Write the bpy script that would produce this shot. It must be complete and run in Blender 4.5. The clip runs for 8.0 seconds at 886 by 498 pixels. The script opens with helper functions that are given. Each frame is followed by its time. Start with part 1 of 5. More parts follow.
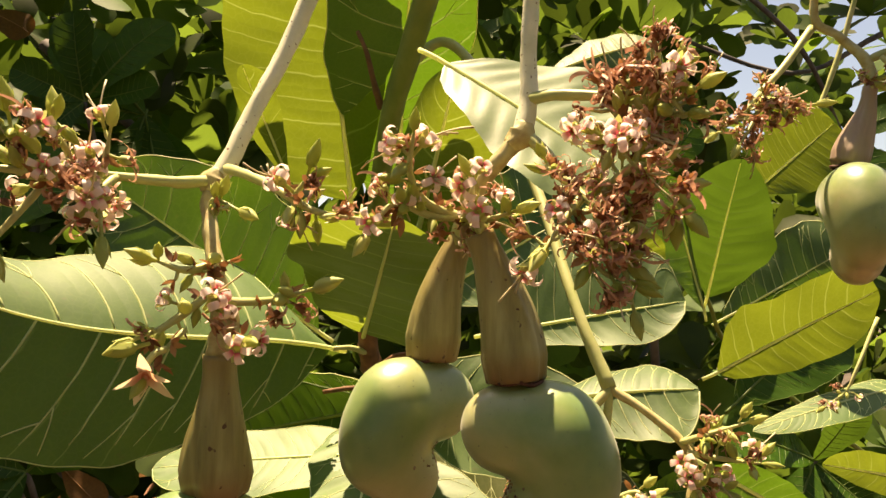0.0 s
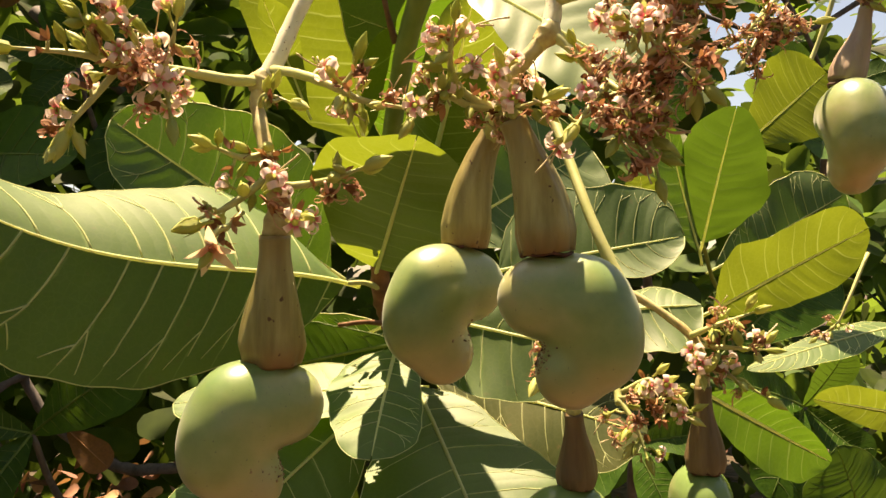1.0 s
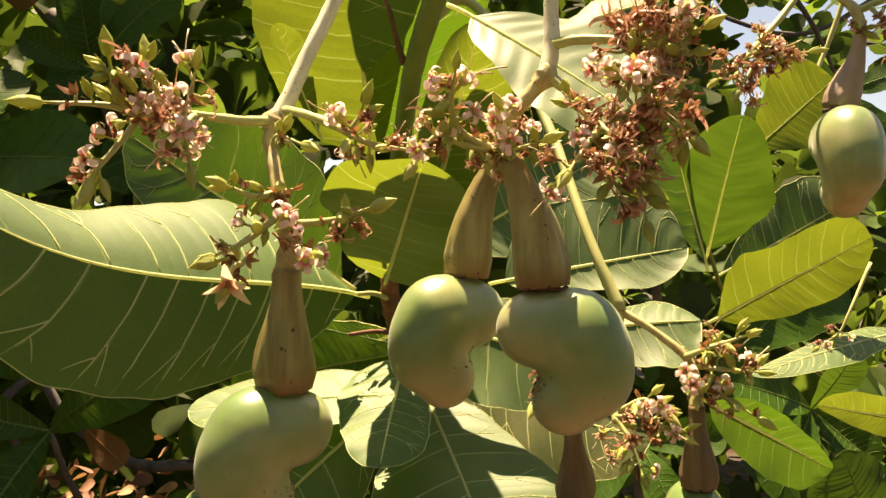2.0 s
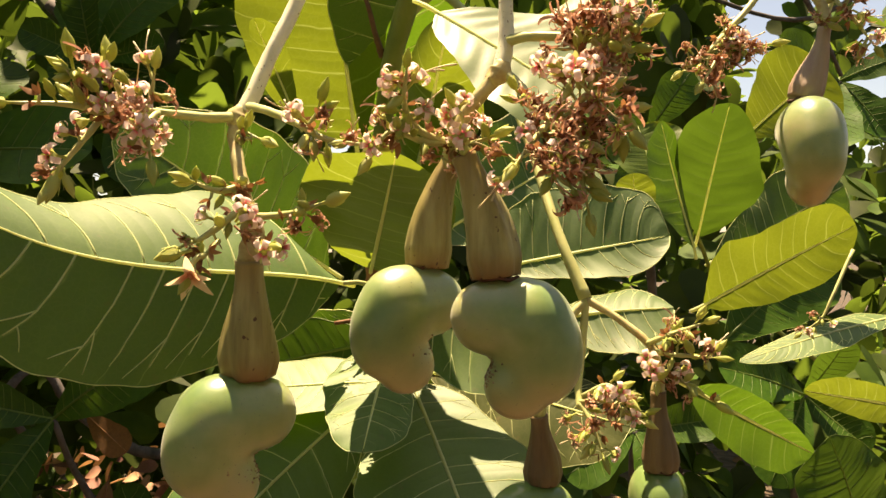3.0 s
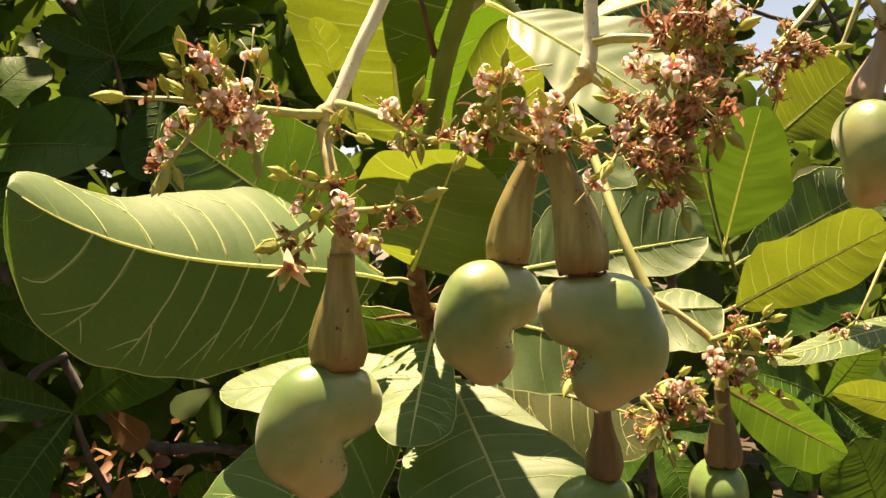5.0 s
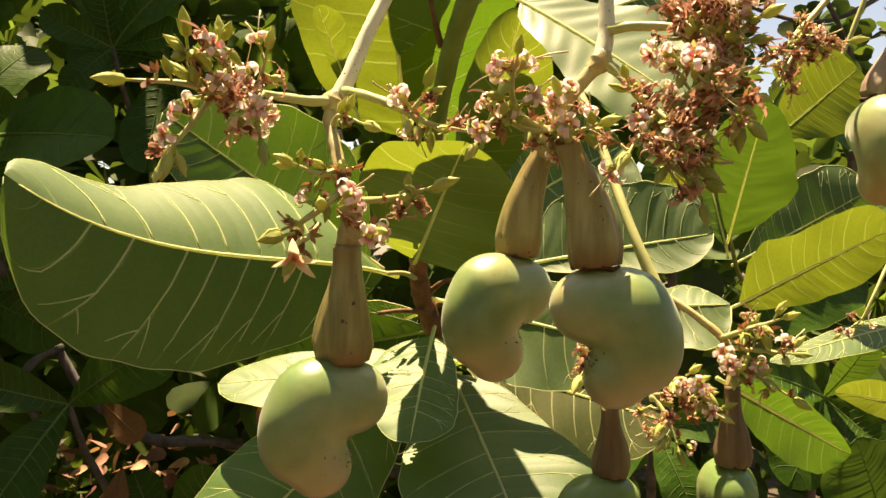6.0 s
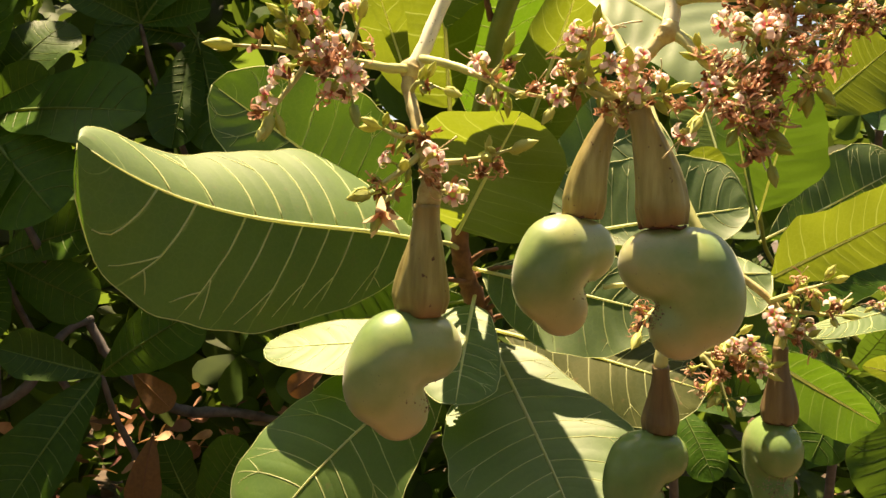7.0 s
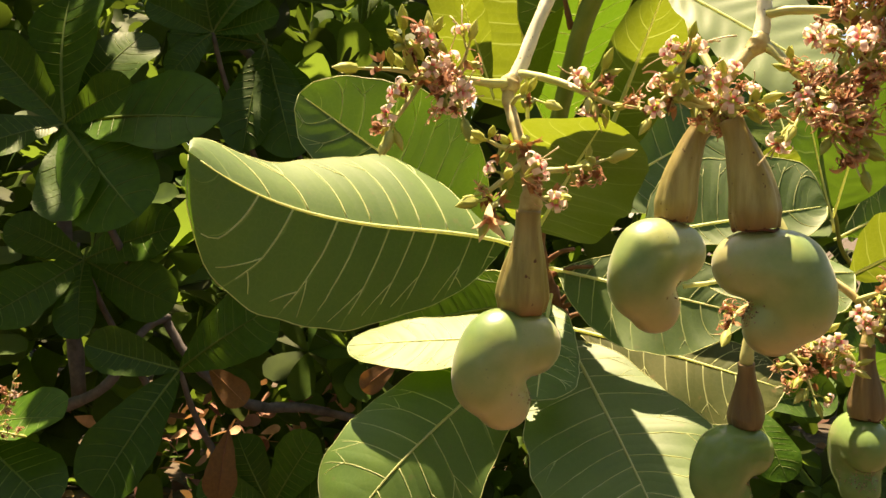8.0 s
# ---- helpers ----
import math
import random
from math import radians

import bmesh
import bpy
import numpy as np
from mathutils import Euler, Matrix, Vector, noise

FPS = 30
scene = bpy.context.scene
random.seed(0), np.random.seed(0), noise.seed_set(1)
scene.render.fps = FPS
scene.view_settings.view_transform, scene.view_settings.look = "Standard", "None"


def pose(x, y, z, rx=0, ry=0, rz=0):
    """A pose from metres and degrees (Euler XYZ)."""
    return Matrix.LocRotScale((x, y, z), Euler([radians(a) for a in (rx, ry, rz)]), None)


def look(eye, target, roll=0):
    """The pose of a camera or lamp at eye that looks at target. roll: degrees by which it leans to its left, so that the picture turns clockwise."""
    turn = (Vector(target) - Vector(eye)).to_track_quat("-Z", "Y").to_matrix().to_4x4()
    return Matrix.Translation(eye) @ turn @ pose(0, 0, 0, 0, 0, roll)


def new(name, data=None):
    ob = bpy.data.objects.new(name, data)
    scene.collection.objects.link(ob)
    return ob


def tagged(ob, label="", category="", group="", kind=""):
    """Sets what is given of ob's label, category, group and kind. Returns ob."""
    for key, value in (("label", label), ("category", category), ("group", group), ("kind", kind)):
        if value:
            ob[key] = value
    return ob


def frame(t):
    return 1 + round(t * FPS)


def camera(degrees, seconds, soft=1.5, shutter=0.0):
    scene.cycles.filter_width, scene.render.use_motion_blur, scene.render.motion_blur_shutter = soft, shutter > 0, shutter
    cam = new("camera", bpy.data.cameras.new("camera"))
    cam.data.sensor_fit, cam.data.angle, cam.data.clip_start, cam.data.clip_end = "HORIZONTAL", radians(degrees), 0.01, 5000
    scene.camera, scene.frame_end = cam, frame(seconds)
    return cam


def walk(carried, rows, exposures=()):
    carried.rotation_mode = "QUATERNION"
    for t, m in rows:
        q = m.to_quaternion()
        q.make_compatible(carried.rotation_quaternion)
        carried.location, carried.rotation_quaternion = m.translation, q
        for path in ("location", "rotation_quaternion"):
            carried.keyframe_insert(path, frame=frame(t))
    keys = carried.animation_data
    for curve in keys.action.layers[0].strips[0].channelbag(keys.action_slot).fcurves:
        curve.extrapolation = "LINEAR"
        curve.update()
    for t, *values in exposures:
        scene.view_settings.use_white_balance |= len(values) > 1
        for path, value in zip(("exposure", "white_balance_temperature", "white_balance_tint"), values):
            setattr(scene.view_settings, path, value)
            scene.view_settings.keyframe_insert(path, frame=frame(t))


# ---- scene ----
cam = camera(60.0, 8.0, soft=1.5)
PATH = [
    (0, (0.0000, 0.0000, 1.5000), (0.0000, 0.9976, 1.5698), 0.00),
    (0.5, (0.0180, -0.0041, 1.4995), (-0.0119, 0.9943, 1.5493), 0.15),
    (1, (-0.0123, -0.0151, 1.4764), (0.0009, 0.9842, 1.5126), -0.69),
    (1.2, (-0.0051, -0.0175, 1.4840), (-0.0086, 0.9824, 1.4946), -0.34),
    (2.3, (-0.0106, -0.0309, 1.4866), (-0.0136, 0.9685, 1.5205), -0.70),
    (2.5, (-0.0057, -0.0330, 1.4798), (-0.0198, 0.9665, 1.5086), -0.86),
    (3, (0.0045, -0.0346, 1.4872), (-0.0057, 0.9652, 1.5010), -0.86),
    (3.5, (0.0127, -0.0345, 1.4934), (-0.0143, 0.9650, 1.5059), -0.53),
    (4, (-0.0200, -0.0413, 1.4830), (-0.0279, 0.9586, 1.4994), -0.33),
    (4.2, (-0.0240, -0.0400, 1.4850), (-0.0310, 0.9600, 1.4945), -0.60),
    (5.3, (-0.0190, -0.0409, 1.4858), (-0.0360, 0.9589, 1.5012), -0.14),
    (5.5, (-0.0295, -0.0389, 1.4814), (-0.0331, 0.9610, 1.4934), 0.43),
    (6, (-0.0233, -0.0346, 1.4848), (-0.0355, 0.9652, 1.4934), 0.40),
    (6.5, (-0.0290, -0.0424, 1.4830), (-0.0496, 0.9573, 1.4991), -0.44),
    (7, (-0.0413, -0.0486, 1.4783), (-0.0713, 0.9508, 1.4605), 0.90),
    (7.5, (-0.0451, -0.0576, 1.4784), (-0.1187, 0.9395, 1.4592), 0.69),
    (8, (-0.0552, -0.0672, 1.4799), (-0.1584, 0.9273, 1.4592), 0.51),
]
walk(cam, [(t, look(eye, target, roll)) for t, eye, target, roll in PATH], [(0.0, 1.63, 9700, 19), (1.0, 1.71, 9700, 19), (3.5, 1.73, 9700, 19), (6.5, 1.74, 9700, 18), (7.5, 1.91, 9700, 18), (8.0, 1.93, 9700, 17)])

# ---- world, sun, exposure ----
SUN_EL, SUN_AZ = radians(76), radians(-27)      # height, and turn from +y towards +x
to_sun = Vector((math.sin(SUN_AZ) * math.cos(SUN_EL), math.cos(SUN_AZ) * math.cos(SUN_EL), math.sin(SUN_EL)))
world = bpy.data.worlds.new("sky")
scene.world = world
world.use_nodes = True
wn = world.node_tree.nodes
sky = wn.new("ShaderNodeTexSky")
sky.sky_type, sky.sun_disc = "NISHITA", False
sky.sun_elevation, sky.sun_rotation = SUN_EL, SUN_AZ
wn["Background"].inputs["Strength"].default_value = 0.064
world.node_tree.links.new(sky.outputs["Color"], wn["Background"].inputs["Color"])
sun = new("sun", bpy.data.lights.new("sun", "SUN"))
sun.data.energy, sun.data.angle, sun.data.color = 5.0, radians(0.55), (1.0, 0.92, 0.76)
sun.matrix_world = look((0.6, 1.0, 6.0), Vector((0.6, 1.0, 6.0)) - to_sun)


# ---- materials ----
def shader(name):
    mat = bpy.data.materials.new(name)
    mat.use_nodes = True
    nt = mat.node_tree
    bsdf = nt.nodes["Principled BSDF"]

    def node(kind, **values):
        n = nt.nodes.new(kind)
        for k, v in values.items():
            n.inputs[k.replace("_", " ")].default_value = v
        return n
    return mat, nt, bsdf, node, nt.links.new


def ramp(nt, fac, stops):
    r = nt.nodes.new("ShaderNodeValToRGB")
    els = r.color_ramp.elements
    while len(els) < len(stops):
        els.new(0.5)
    for e, (p, c) in zip(els, stops):
        e.position, e.color = p, (*c, 1)
    nt.links.new(fac, r.inputs["Fac"])
    return r


def leaf_material(name, dark, light, through_col, share=0.42, rough=0.42, spots=0.0, veined=False, gloss=0.45, pale=(0.36, 0.45, 0.19), mixed=False, quilted=0.07, sheen=0.0):
    """A leaf blade: a glossy skin over a sheet that lets coloured light through."""
    mat, nt, bsdf, node, link = shader(name)
    coord = node("ShaderNodeTexCoord")
    info = node("ShaderNodeObjectInfo")
    big = node("ShaderNodeTexNoise", Scale=22.0, Detail=3.0)
    fine = node("ShaderNodeTexNoise", Scale=420.0, Detail=4.0, Roughness=0.6)
    link(coord.outputs["Object"], big.inputs["Vector"])
    link(coord.outputs["Object"], fine.inputs["Vector"])
    mix = node("ShaderNodeMath")
    mix.operation = "MULTIPLY_ADD"
    link(fine.outputs["Fac"], mix.inputs[0])
    mix.inputs[1].default_value = 0.35
    link(big.outputs["Fac"], mix.inputs[2])
    base = ramp(nt, mix.outputs[0], [(0.42, dark), (0.85, light)])
    hue = node("ShaderNodeHueSaturation")
    vary = node("ShaderNodeMapRange", To_Min=0.45 if mixed else 0.8, To_Max=2.2 if mixed else 1.2)
    if mixed:
        each = node("ShaderNodeNewGeometry")
        link(each.outputs["Random Per Island"], vary.inputs["Value"])
        swing = node("ShaderNodeMapRange", To_Min=0.455, To_Max=0.515)
        link(each.outputs["Random Per Island"], swing.inputs["Value"])
        link(swing.outputs["Result"], hue.inputs["Hue"])
    else:
        link(info.outputs["Random"], vary.inputs["Value"])
    link(vary.outputs["Result"], hue.inputs["Value"])
    link(base.outputs["Color"], hue.inputs["Color"])
    col = hue.outputs["Color"]
    if spots:
        speck = node("ShaderNodeTexNoise", Scale=150.0, Detail=2.0)
        link(coord.outputs["Object"], speck.inputs["Vector"])
        cut = ramp(nt, speck.outputs["Fac"], [(0.66, (0, 0, 0)), (0.72, (1, 1, 1))])
        stain = node("ShaderNodeMix")
        stain.data_type = "RGBA"
        amount = node("ShaderNodeMath")
        amount.operation = "MULTIPLY"
        amount.inputs[1].default_value = spots
        link(cut.outputs["Color"], amount.inputs[0])
        link(amount.outputs[0], stain.inputs["Factor"])
        link(col, stain.inputs["A"])
        stain.inputs["B"].default_value = (0.16, 0.10, 0.04, 1)
        col = stain.outputs["Result"]
    bsdf.inputs["Roughness"].default_value = rough
    bsdf.inputs["Specular IOR Level"].default_value = gloss
    bsdf.inputs["Sheen Weight"].default_value = sheen        # whitens the skin at grazing angles in place of a sun highlight
    bsdf.inputs["Sheen Roughness"].default_value = 0.4
    thin = node("ShaderNodeBsdfTranslucent")
    tone = node("ShaderNodeHueSaturation")
    tone.inputs["Color"].default_value = (*through_col, 1)
    link(vary.outputs["Result"], tone.inputs["Value"])
    glow = tone.outputs["Color"]
    if veined:
        # side veins run where the first texture coordinate is whole; the second is the way to the edge
        def calc(op, a, b=None):
            n = node("ShaderNodeMath")
            n.operation = op
            for k, x in enumerate((a, b)):
                if x is not None:
                    if isinstance(x, (int, float)):
                        n.inputs[k].default_value = x
                    else:
                        link(x, n.inputs[k])
            return n.outputs[0]
        uv = node("ShaderNodeSeparateXYZ")
        link(coord.outputs["UV"], uv.inputs[0])
        wob = node("ShaderNodeTexNoise", Scale=60.0, Detail=2.0)
        link(coord.outputs["Object"], wob.inputs["Vector"])
        phase = calc("ADD", uv.outputs["X"], calc("MULTIPLY", calc("SUBTRACT", wob.outputs["Fac"], 0.5), 0.28))
        off = calc("ABSOLUTE", calc("SUBTRACT", calc("FRACT", calc("ADD", phase, 0.5)), 0.5))
        wide = calc("MULTIPLY_ADD", uv.outputs["Y"], -0.036)
        wide.node.inputs[2].default_value = 0.06
        line = calc("SUBTRACT", 1.0, calc("DIVIDE", off, wide))
        line.node.use_clamp = True
        cells = node("ShaderNodeTexVoronoi", Scale=230.0)
        cells.feature = "DISTANCE_TO_EDGE"
        link(coord.outputs["Object"], cells.inputs["Vector"])
        mesh_line = calc("SUBTRACT", 1.0, calc("MULTIPLY", cells.outputs["Distance"], 9.0))
        mesh_line.node.use_clamp = True
        both_lines = calc("MAXIMUM", calc("MULTIPLY", line, 0.6), calc("MULTIPLY", mesh_line, 0.06))
        for kind, tint in (("front", pale), ("back", tuple(min(1.0, 1.45 * c) for c in pale))):
            m = node("ShaderNodeMix")
            m.data_type = "RGBA"
            link(both_lines, m.inputs["Factor"])
            link(col if kind == "front" else glow, m.inputs["A"])
            m.inputs["B"].default_value = (*tint, 1)
            if kind == "front":
                col = m.outputs["Result"]
            else:
                glow = m.outputs["Result"]
    link(col, bsdf.inputs["Base Color"])
    link(glow, thin.inputs["Color"])
    bump = node("ShaderNodeBump", Strength=0.25, Distance=0.0006)
    link(mix.outputs[0], bump.inputs["Height"])
    link(bump.outputs["Normal"], bsdf.inputs["Normal"])
    if veined and quilted:
        # the sheet bulges between its side veins and is uneven at large
        swell = calc("MULTIPLY", calc("SINE", calc("MULTIPLY", off, 6.283)), calc("SUBTRACT", 1.1, uv.outputs["Y"]))
        quilt = node("ShaderNodeBump", Strength=quilted, Distance=0.0022)
        rolling = node("ShaderNodeTexNoise", Scale=38.0, Detail=1.0)
        link(coord.outputs["Object"], rolling.inputs["Vector"])
        link(calc("ADD", swell, calc("MULTIPLY", rolling.outputs["Fac"], 1.6)), quilt.inputs["Height"])
        link(bump.outputs["Normal"], quilt.inputs["Normal"])
        link(quilt.outputs["Normal"], bsdf.inputs["Normal"])
        link(quilt.outputs["Normal"], thin.inputs["Normal"])
    both = node("ShaderNodeMixShader", Fac=share)
    link(bsdf.outputs[0], both.inputs[1])
    link(thin.outputs[0], both.inputs[2])
    link(both.outputs[0], nt.nodes["Material Output"].inputs["Surface"])
    return mat


def skin_material(name, stops, rough=0.4, scale=60.0, bump=0.15, stretch=(1, 1, 1), specks=None, sub=0.0, blush=()):
    """A plain skin in several tones, with an optional scatter of dark specks."""
    mat, nt, bsdf, node, link = shader(name)
    coord = node("ShaderNodeTexCoord")
    info = node("ShaderNodeObjectInfo")
    place = node("ShaderNodeMapping", Scale=stretch)
    link(coord.outputs["Object"], place.inputs["Vector"])
    shift = node("ShaderNodeVectorMath")
    link(place.outputs["Vector"], shift.inputs[0])
    link(info.outputs["Random"], shift.inputs[1])
    tex = node("ShaderNodeTexNoise", Scale=scale, Detail=5.0, Roughness=0.6)
    link(shift.outputs["Vector"], tex.inputs["Vector"])
    base = ramp(nt, tex.outputs["Fac"], stops)
    col = base.outputs["Color"]
    for start, end, shade, strength in blush:
        # a ripening tint that grows from one height to another, broken up by blotches
        low = node("ShaderNodeSeparateXYZ")
        link(coord.outputs["Object"], low.inputs[0])
        down = node("ShaderNodeMapRange", From_Min=start, From_Max=end, To_Max=strength)
        link(low.outputs["Z"], down.inputs["Value"])
        blot = node("ShaderNodeMath")
        blot.operation = "MULTIPLY"
        link(down.outputs["Result"], blot.inputs[0])
        link(tex.outputs["Fac"], blot.inputs[1])
        tint = node("ShaderNodeMix")
        tint.data_type = "RGBA"
        link(blot.outputs[0], tint.inputs["Factor"])
        link(col, tint.inputs["A"])
        tint.inputs["B"].default_value = (*shade, 1)
        col = tint.outputs["Result"]
    if specks:
        grain = node("ShaderNodeTexNoise", Scale=specks[0], Detail=1.0)
        link(coord.outputs["Object"], grain.inputs["Vector"])
        cut = ramp(nt, grain.outputs["Fac"], [(specks[1], (0, 0, 0)), (specks[1] + 0.04, (1, 1, 1))])
        stain = node("ShaderNodeMix")
        stain.data_type = "RGBA"
        link(cut.outputs["Color"], stain.inputs["Factor"])
        link(col, stain.inputs["A"])
        stain.inputs["B"].default_value = (*specks[2], 1)
        col = stain.outputs["Result"]
    link(col, bsdf.inputs["Base Color"])
    bsdf.inputs["Roughness"].default_value = rough
    bsdf.inputs["Specular IOR Level"].default_value = 0.4
    if sub:
        bsdf.inputs["Subsurface Weight"].default_value = sub
        bsdf.inputs["Subsurface Radius"].default_value = (0.007, 0.007, 0.003)
    relief = node("ShaderNodeBump", Strength=bump, Distance=0.0008)
    link(tex.outputs["Fac"], relief.inputs["Height"])
    link(relief.outputs["Normal"], bsdf.inputs["Normal"])
    return mat


def petal_material(name, heart, body, tip, share=0.45):
    """Petals: a deep heart that pales towards the tips."""
    mat, nt, bsdf, node, link = shader(name)
    coord = node("ShaderNodeTexCoord")
    geo = node("ShaderNodeNewGeometry")
    far = node("ShaderNodeVectorMath")
    far.operation = "LENGTH"
    flat = node("ShaderNodeMapping", Location=(0, 0, -0.0035))
    link(coord.outputs["Object"], flat.inputs["Vector"])
    link(flat.outputs["Vector"], far.inputs[0])
    reach = node("ShaderNodeMapRange", From_Min=0.0008, From_Max=0.0034)
    link(far.outputs["Value"], reach.inputs["Value"])
    shift = node("ShaderNodeMath")
    shift.operation = "MULTIPLY_ADD"
    link(geo.outputs["Random Per Island"], shift.inputs[0])
    shift.inputs[1].default_value = 0.35
    link(reach.outputs["Result"], shift.inputs[2])
    col = ramp(nt, shift.outputs[0], [(0.15, heart), (0.55, body), (1.0, tip)])
    link(col.outputs["Color"], bsdf.inputs["Base Color"])
    bsdf.inputs["Roughness"].default_value = 0.5
    thin = node("ShaderNodeBsdfTranslucent")
    link(col.outputs["Color"], thin.inputs["Color"])
    both = node("ShaderNodeMixShader", Fac=share)
    link(bsdf.outputs[0], both.inputs[1])
    link(thin.outputs[0], both.inputs[2])
    link(both.outputs[0], nt.nodes["Material Output"].inputs["Surface"])
    return mat


def thin_material(name, one, two, share=0.3, rough=0.55):
    """Petals and bracts: thin sheets whose tone varies from piece to piece."""
    mat, nt, bsdf, node, link = shader(name)
    geo = node("ShaderNodeNewGeometry")
    info = node("ShaderNodeObjectInfo")
    add = node("ShaderNodeMath")
    add.operation = "ADD"
    link(geo.outputs["Random Per Island"], add.inputs[0])
    link(info.outputs["Random"], add.inputs[1])
    half = node("ShaderNodeMath")
    half.operation = "MULTIPLY"
    half.inputs[1].default_value = 0.5
    link(add.outputs[0], half.inputs[0])
    col = ramp(nt, half.outputs[0], [(0.15, one), (0.85, two)])
    link(col.outputs["Color"], bsdf.inputs["Base Color"])
    bsdf.inputs["Roughness"].default_value = rough
    thin = node("ShaderNodeBsdfTranslucent")
    link(col.outputs["Color"], thin.inputs["Color"])
    both = node("ShaderNodeMixShader", Fac=share)
    link(bsdf.outputs[0], both.inputs[1])
    link(thin.outputs[0], both.inputs[2])
    link(both.outputs[0], nt.nodes["Material Output"].inputs["Surface"])
    return mat


LEAF = leaf_material("leaf_green", (0.030, 0.100, 0.007), (0.070, 0.158, 0.013), (0.105, 0.24, 0.014), share=0.32, rough=0.6, spots=0.3, veined=True, gloss=1.0, pale=(0.25, 0.36, 0.10), sheen=0.12)
# paler green and strong sheen imitate sun glare on one leaf
LEAF_GLARE = leaf_material("leaf_glare", (0.06, 0.125, 0.02), (0.11, 0.19, 0.04), (0.14, 0.29, 0.02), share=0.25, rough=0.5, gloss=1.0, sheen=0.4)
# lighter, yellower leaf copy: the glow of sun from behind is in its colours
LEAF_BACKLIT = leaf_material("leaf_backlit", (0.07, 0.14, 0.014), (0.115, 0.19, 0.022), (0.17, 0.225, 0.02), share=0.44, veined=True, pale=(0.27, 0.34, 0.09))
# darker copy of the leaf green, with shade put into its colour
LEAF_SHADED = leaf_material("leaf_shaded", (0.018, 0.066, 0.005), (0.044, 0.112, 0.010), (0.10, 0.20, 0.02), share=0.25, rough=0.46, veined=True, gloss=0.22, pale=(0.07, 0.13, 0.025), quilted=0.10)
LEAF_DEAD = leaf_material("leaf_dead", (0.12, 0.055, 0.02), (0.22, 0.10, 0.032), (0.36, 0.15, 0.03), share=0.3, rough=0.7, spots=0.6)
# old mottled leaf, darkened further for shadows that cross most of it
LEAF_OLD = leaf_material("leaf_old", (0.026, 0.046, 0.008), (0.060, 0.073, 0.015), (0.10, 0.12, 0.02), share=0.2, rough=0.6, spots=0.7, veined=True, gloss=0.3, pale=(0.28, 0.27, 0.12))
VEIN = leaf_material("leaf_vein", (0.60, 0.69, 0.33), (0.70, 0.77, 0.43), (0.86, 0.87, 0.42), share=0.42, rough=0.5)
# vein colour darkened to match leaves standing in shade
VEIN_SHADED = leaf_material("leaf_vein_shaded", (0.10, 0.18, 0.045), (0.15, 0.23, 0.06), (0.3, 0.36, 0.06), share=0.4, rough=0.5)
STALK = skin_material("stalk_green", [(0.3, (0.33, 0.38, 0.13)), (0.6, (0.46, 0.46, 0.21)), (0.8, (0.30, 0.22, 0.10))], rough=0.5, scale=90, bump=0.2)
STALK_PALE = skin_material("stalk_pale", [(0.3, (0.60, 0.60, 0.42)), (0.65, (0.76, 0.74, 0.57)), (0.85, (0.50, 0.40, 0.26))], rough=0.55, scale=120, bump=0.25, specks=(900, 0.7, (0.2, 0.12, 0.06)))
STALK_RED = skin_material("stalk_reddish", [(0.3, (0.30, 0.20, 0.09)), (0.45, (0.42, 0.34, 0.15)), (0.65, (0.50, 0.46, 0.24))], rough=0.55, scale=220, bump=0.4)
STEM_GREEN = skin_material("shoot_green", [(0.3, (0.13, 0.19, 0.04)), (0.7, (0.24, 0.28, 0.07))], rough=0.45, scale=50, bump=0.2)
BARK_RED = skin_material("bark_red", [(0.3, (0.10, 0.045, 0.02)), (0.7, (0.24, 0.11, 0.05))], rough=0.7, scale=140, bump=0.6)
BARK_GREY = skin_material("bark_grey", [(0.3, (0.05, 0.044, 0.044)), (0.7, (0.15, 0.13, 0.125))], rough=0.8, scale=40, bump=0.8)
NUT = skin_material("nut_skin", [(0.34, (0.10, 0.195, 0.048)), (0.48, (0.190, 0.275, 0.085)), (0.60, (0.315, 0.35, 0.15)), (0.74, (0.45, 0.36, 0.21))], rough=0.33, scale=24, bump=0.05, specks=(1500, 0.74, (0.12, 0.14, 0.06)), sub=0.4, blush=((-0.010, -0.028, (0.33, 0.35, 0.13), 0.6), (-0.025, -0.042, (0.55, 0.32, 0.18), 0.8)))
NUT.node_tree.nodes["Principled BSDF"].inputs["Sheen Weight"].default_value = 0.2      # waxy bloom
NUT.node_tree.nodes["Principled BSDF"].inputs["Sheen Roughness"].default_value = 0.45
NUT.node_tree.nodes["Principled BSDF"].inputs["Coat Weight"].default_value = 1.0
NUT.node_tree.nodes["Principled BSDF"].inputs["Coat Roughness"].default_value = 0.34
NUT_SMALL = skin_material("nut_skin_small", [(0.3, (0.09, 0.18, 0.06)), (0.6, (0.16, 0.25, 0.09)), (0.8, (0.26, 0.27, 0.13))], rough=0.17, scale=35, bump=0.05, sub=0.1)
SCAR = skin_material("nut_scar", [(0.3, (0.30, 0.20, 0.12)), (0.7, (0.36, 0.27, 0.17))], rough=0.7, scale=160, bump=0.6, specks=(900, 0.56, (0.07, 0.03, 0.02)))
APPLE = skin_material("apple_skin", [(0.30, (0.155, 0.125, 0.045)), (0.48, (0.27, 0.235, 0.09)), (0.68, (0.43, 0.39, 0.17))], rough=0.38, scale=170, bump=0.35, stretch=(1, 1, 0.12), specks=(520, 0.715, (0.10, 0.05, 0.025)), blush=((-0.016, 0.0, (0.19, 0.11, 0.05), 0.9), (-0.026, -0.035, (0.20, 0.075, 0.03), 1.5)))
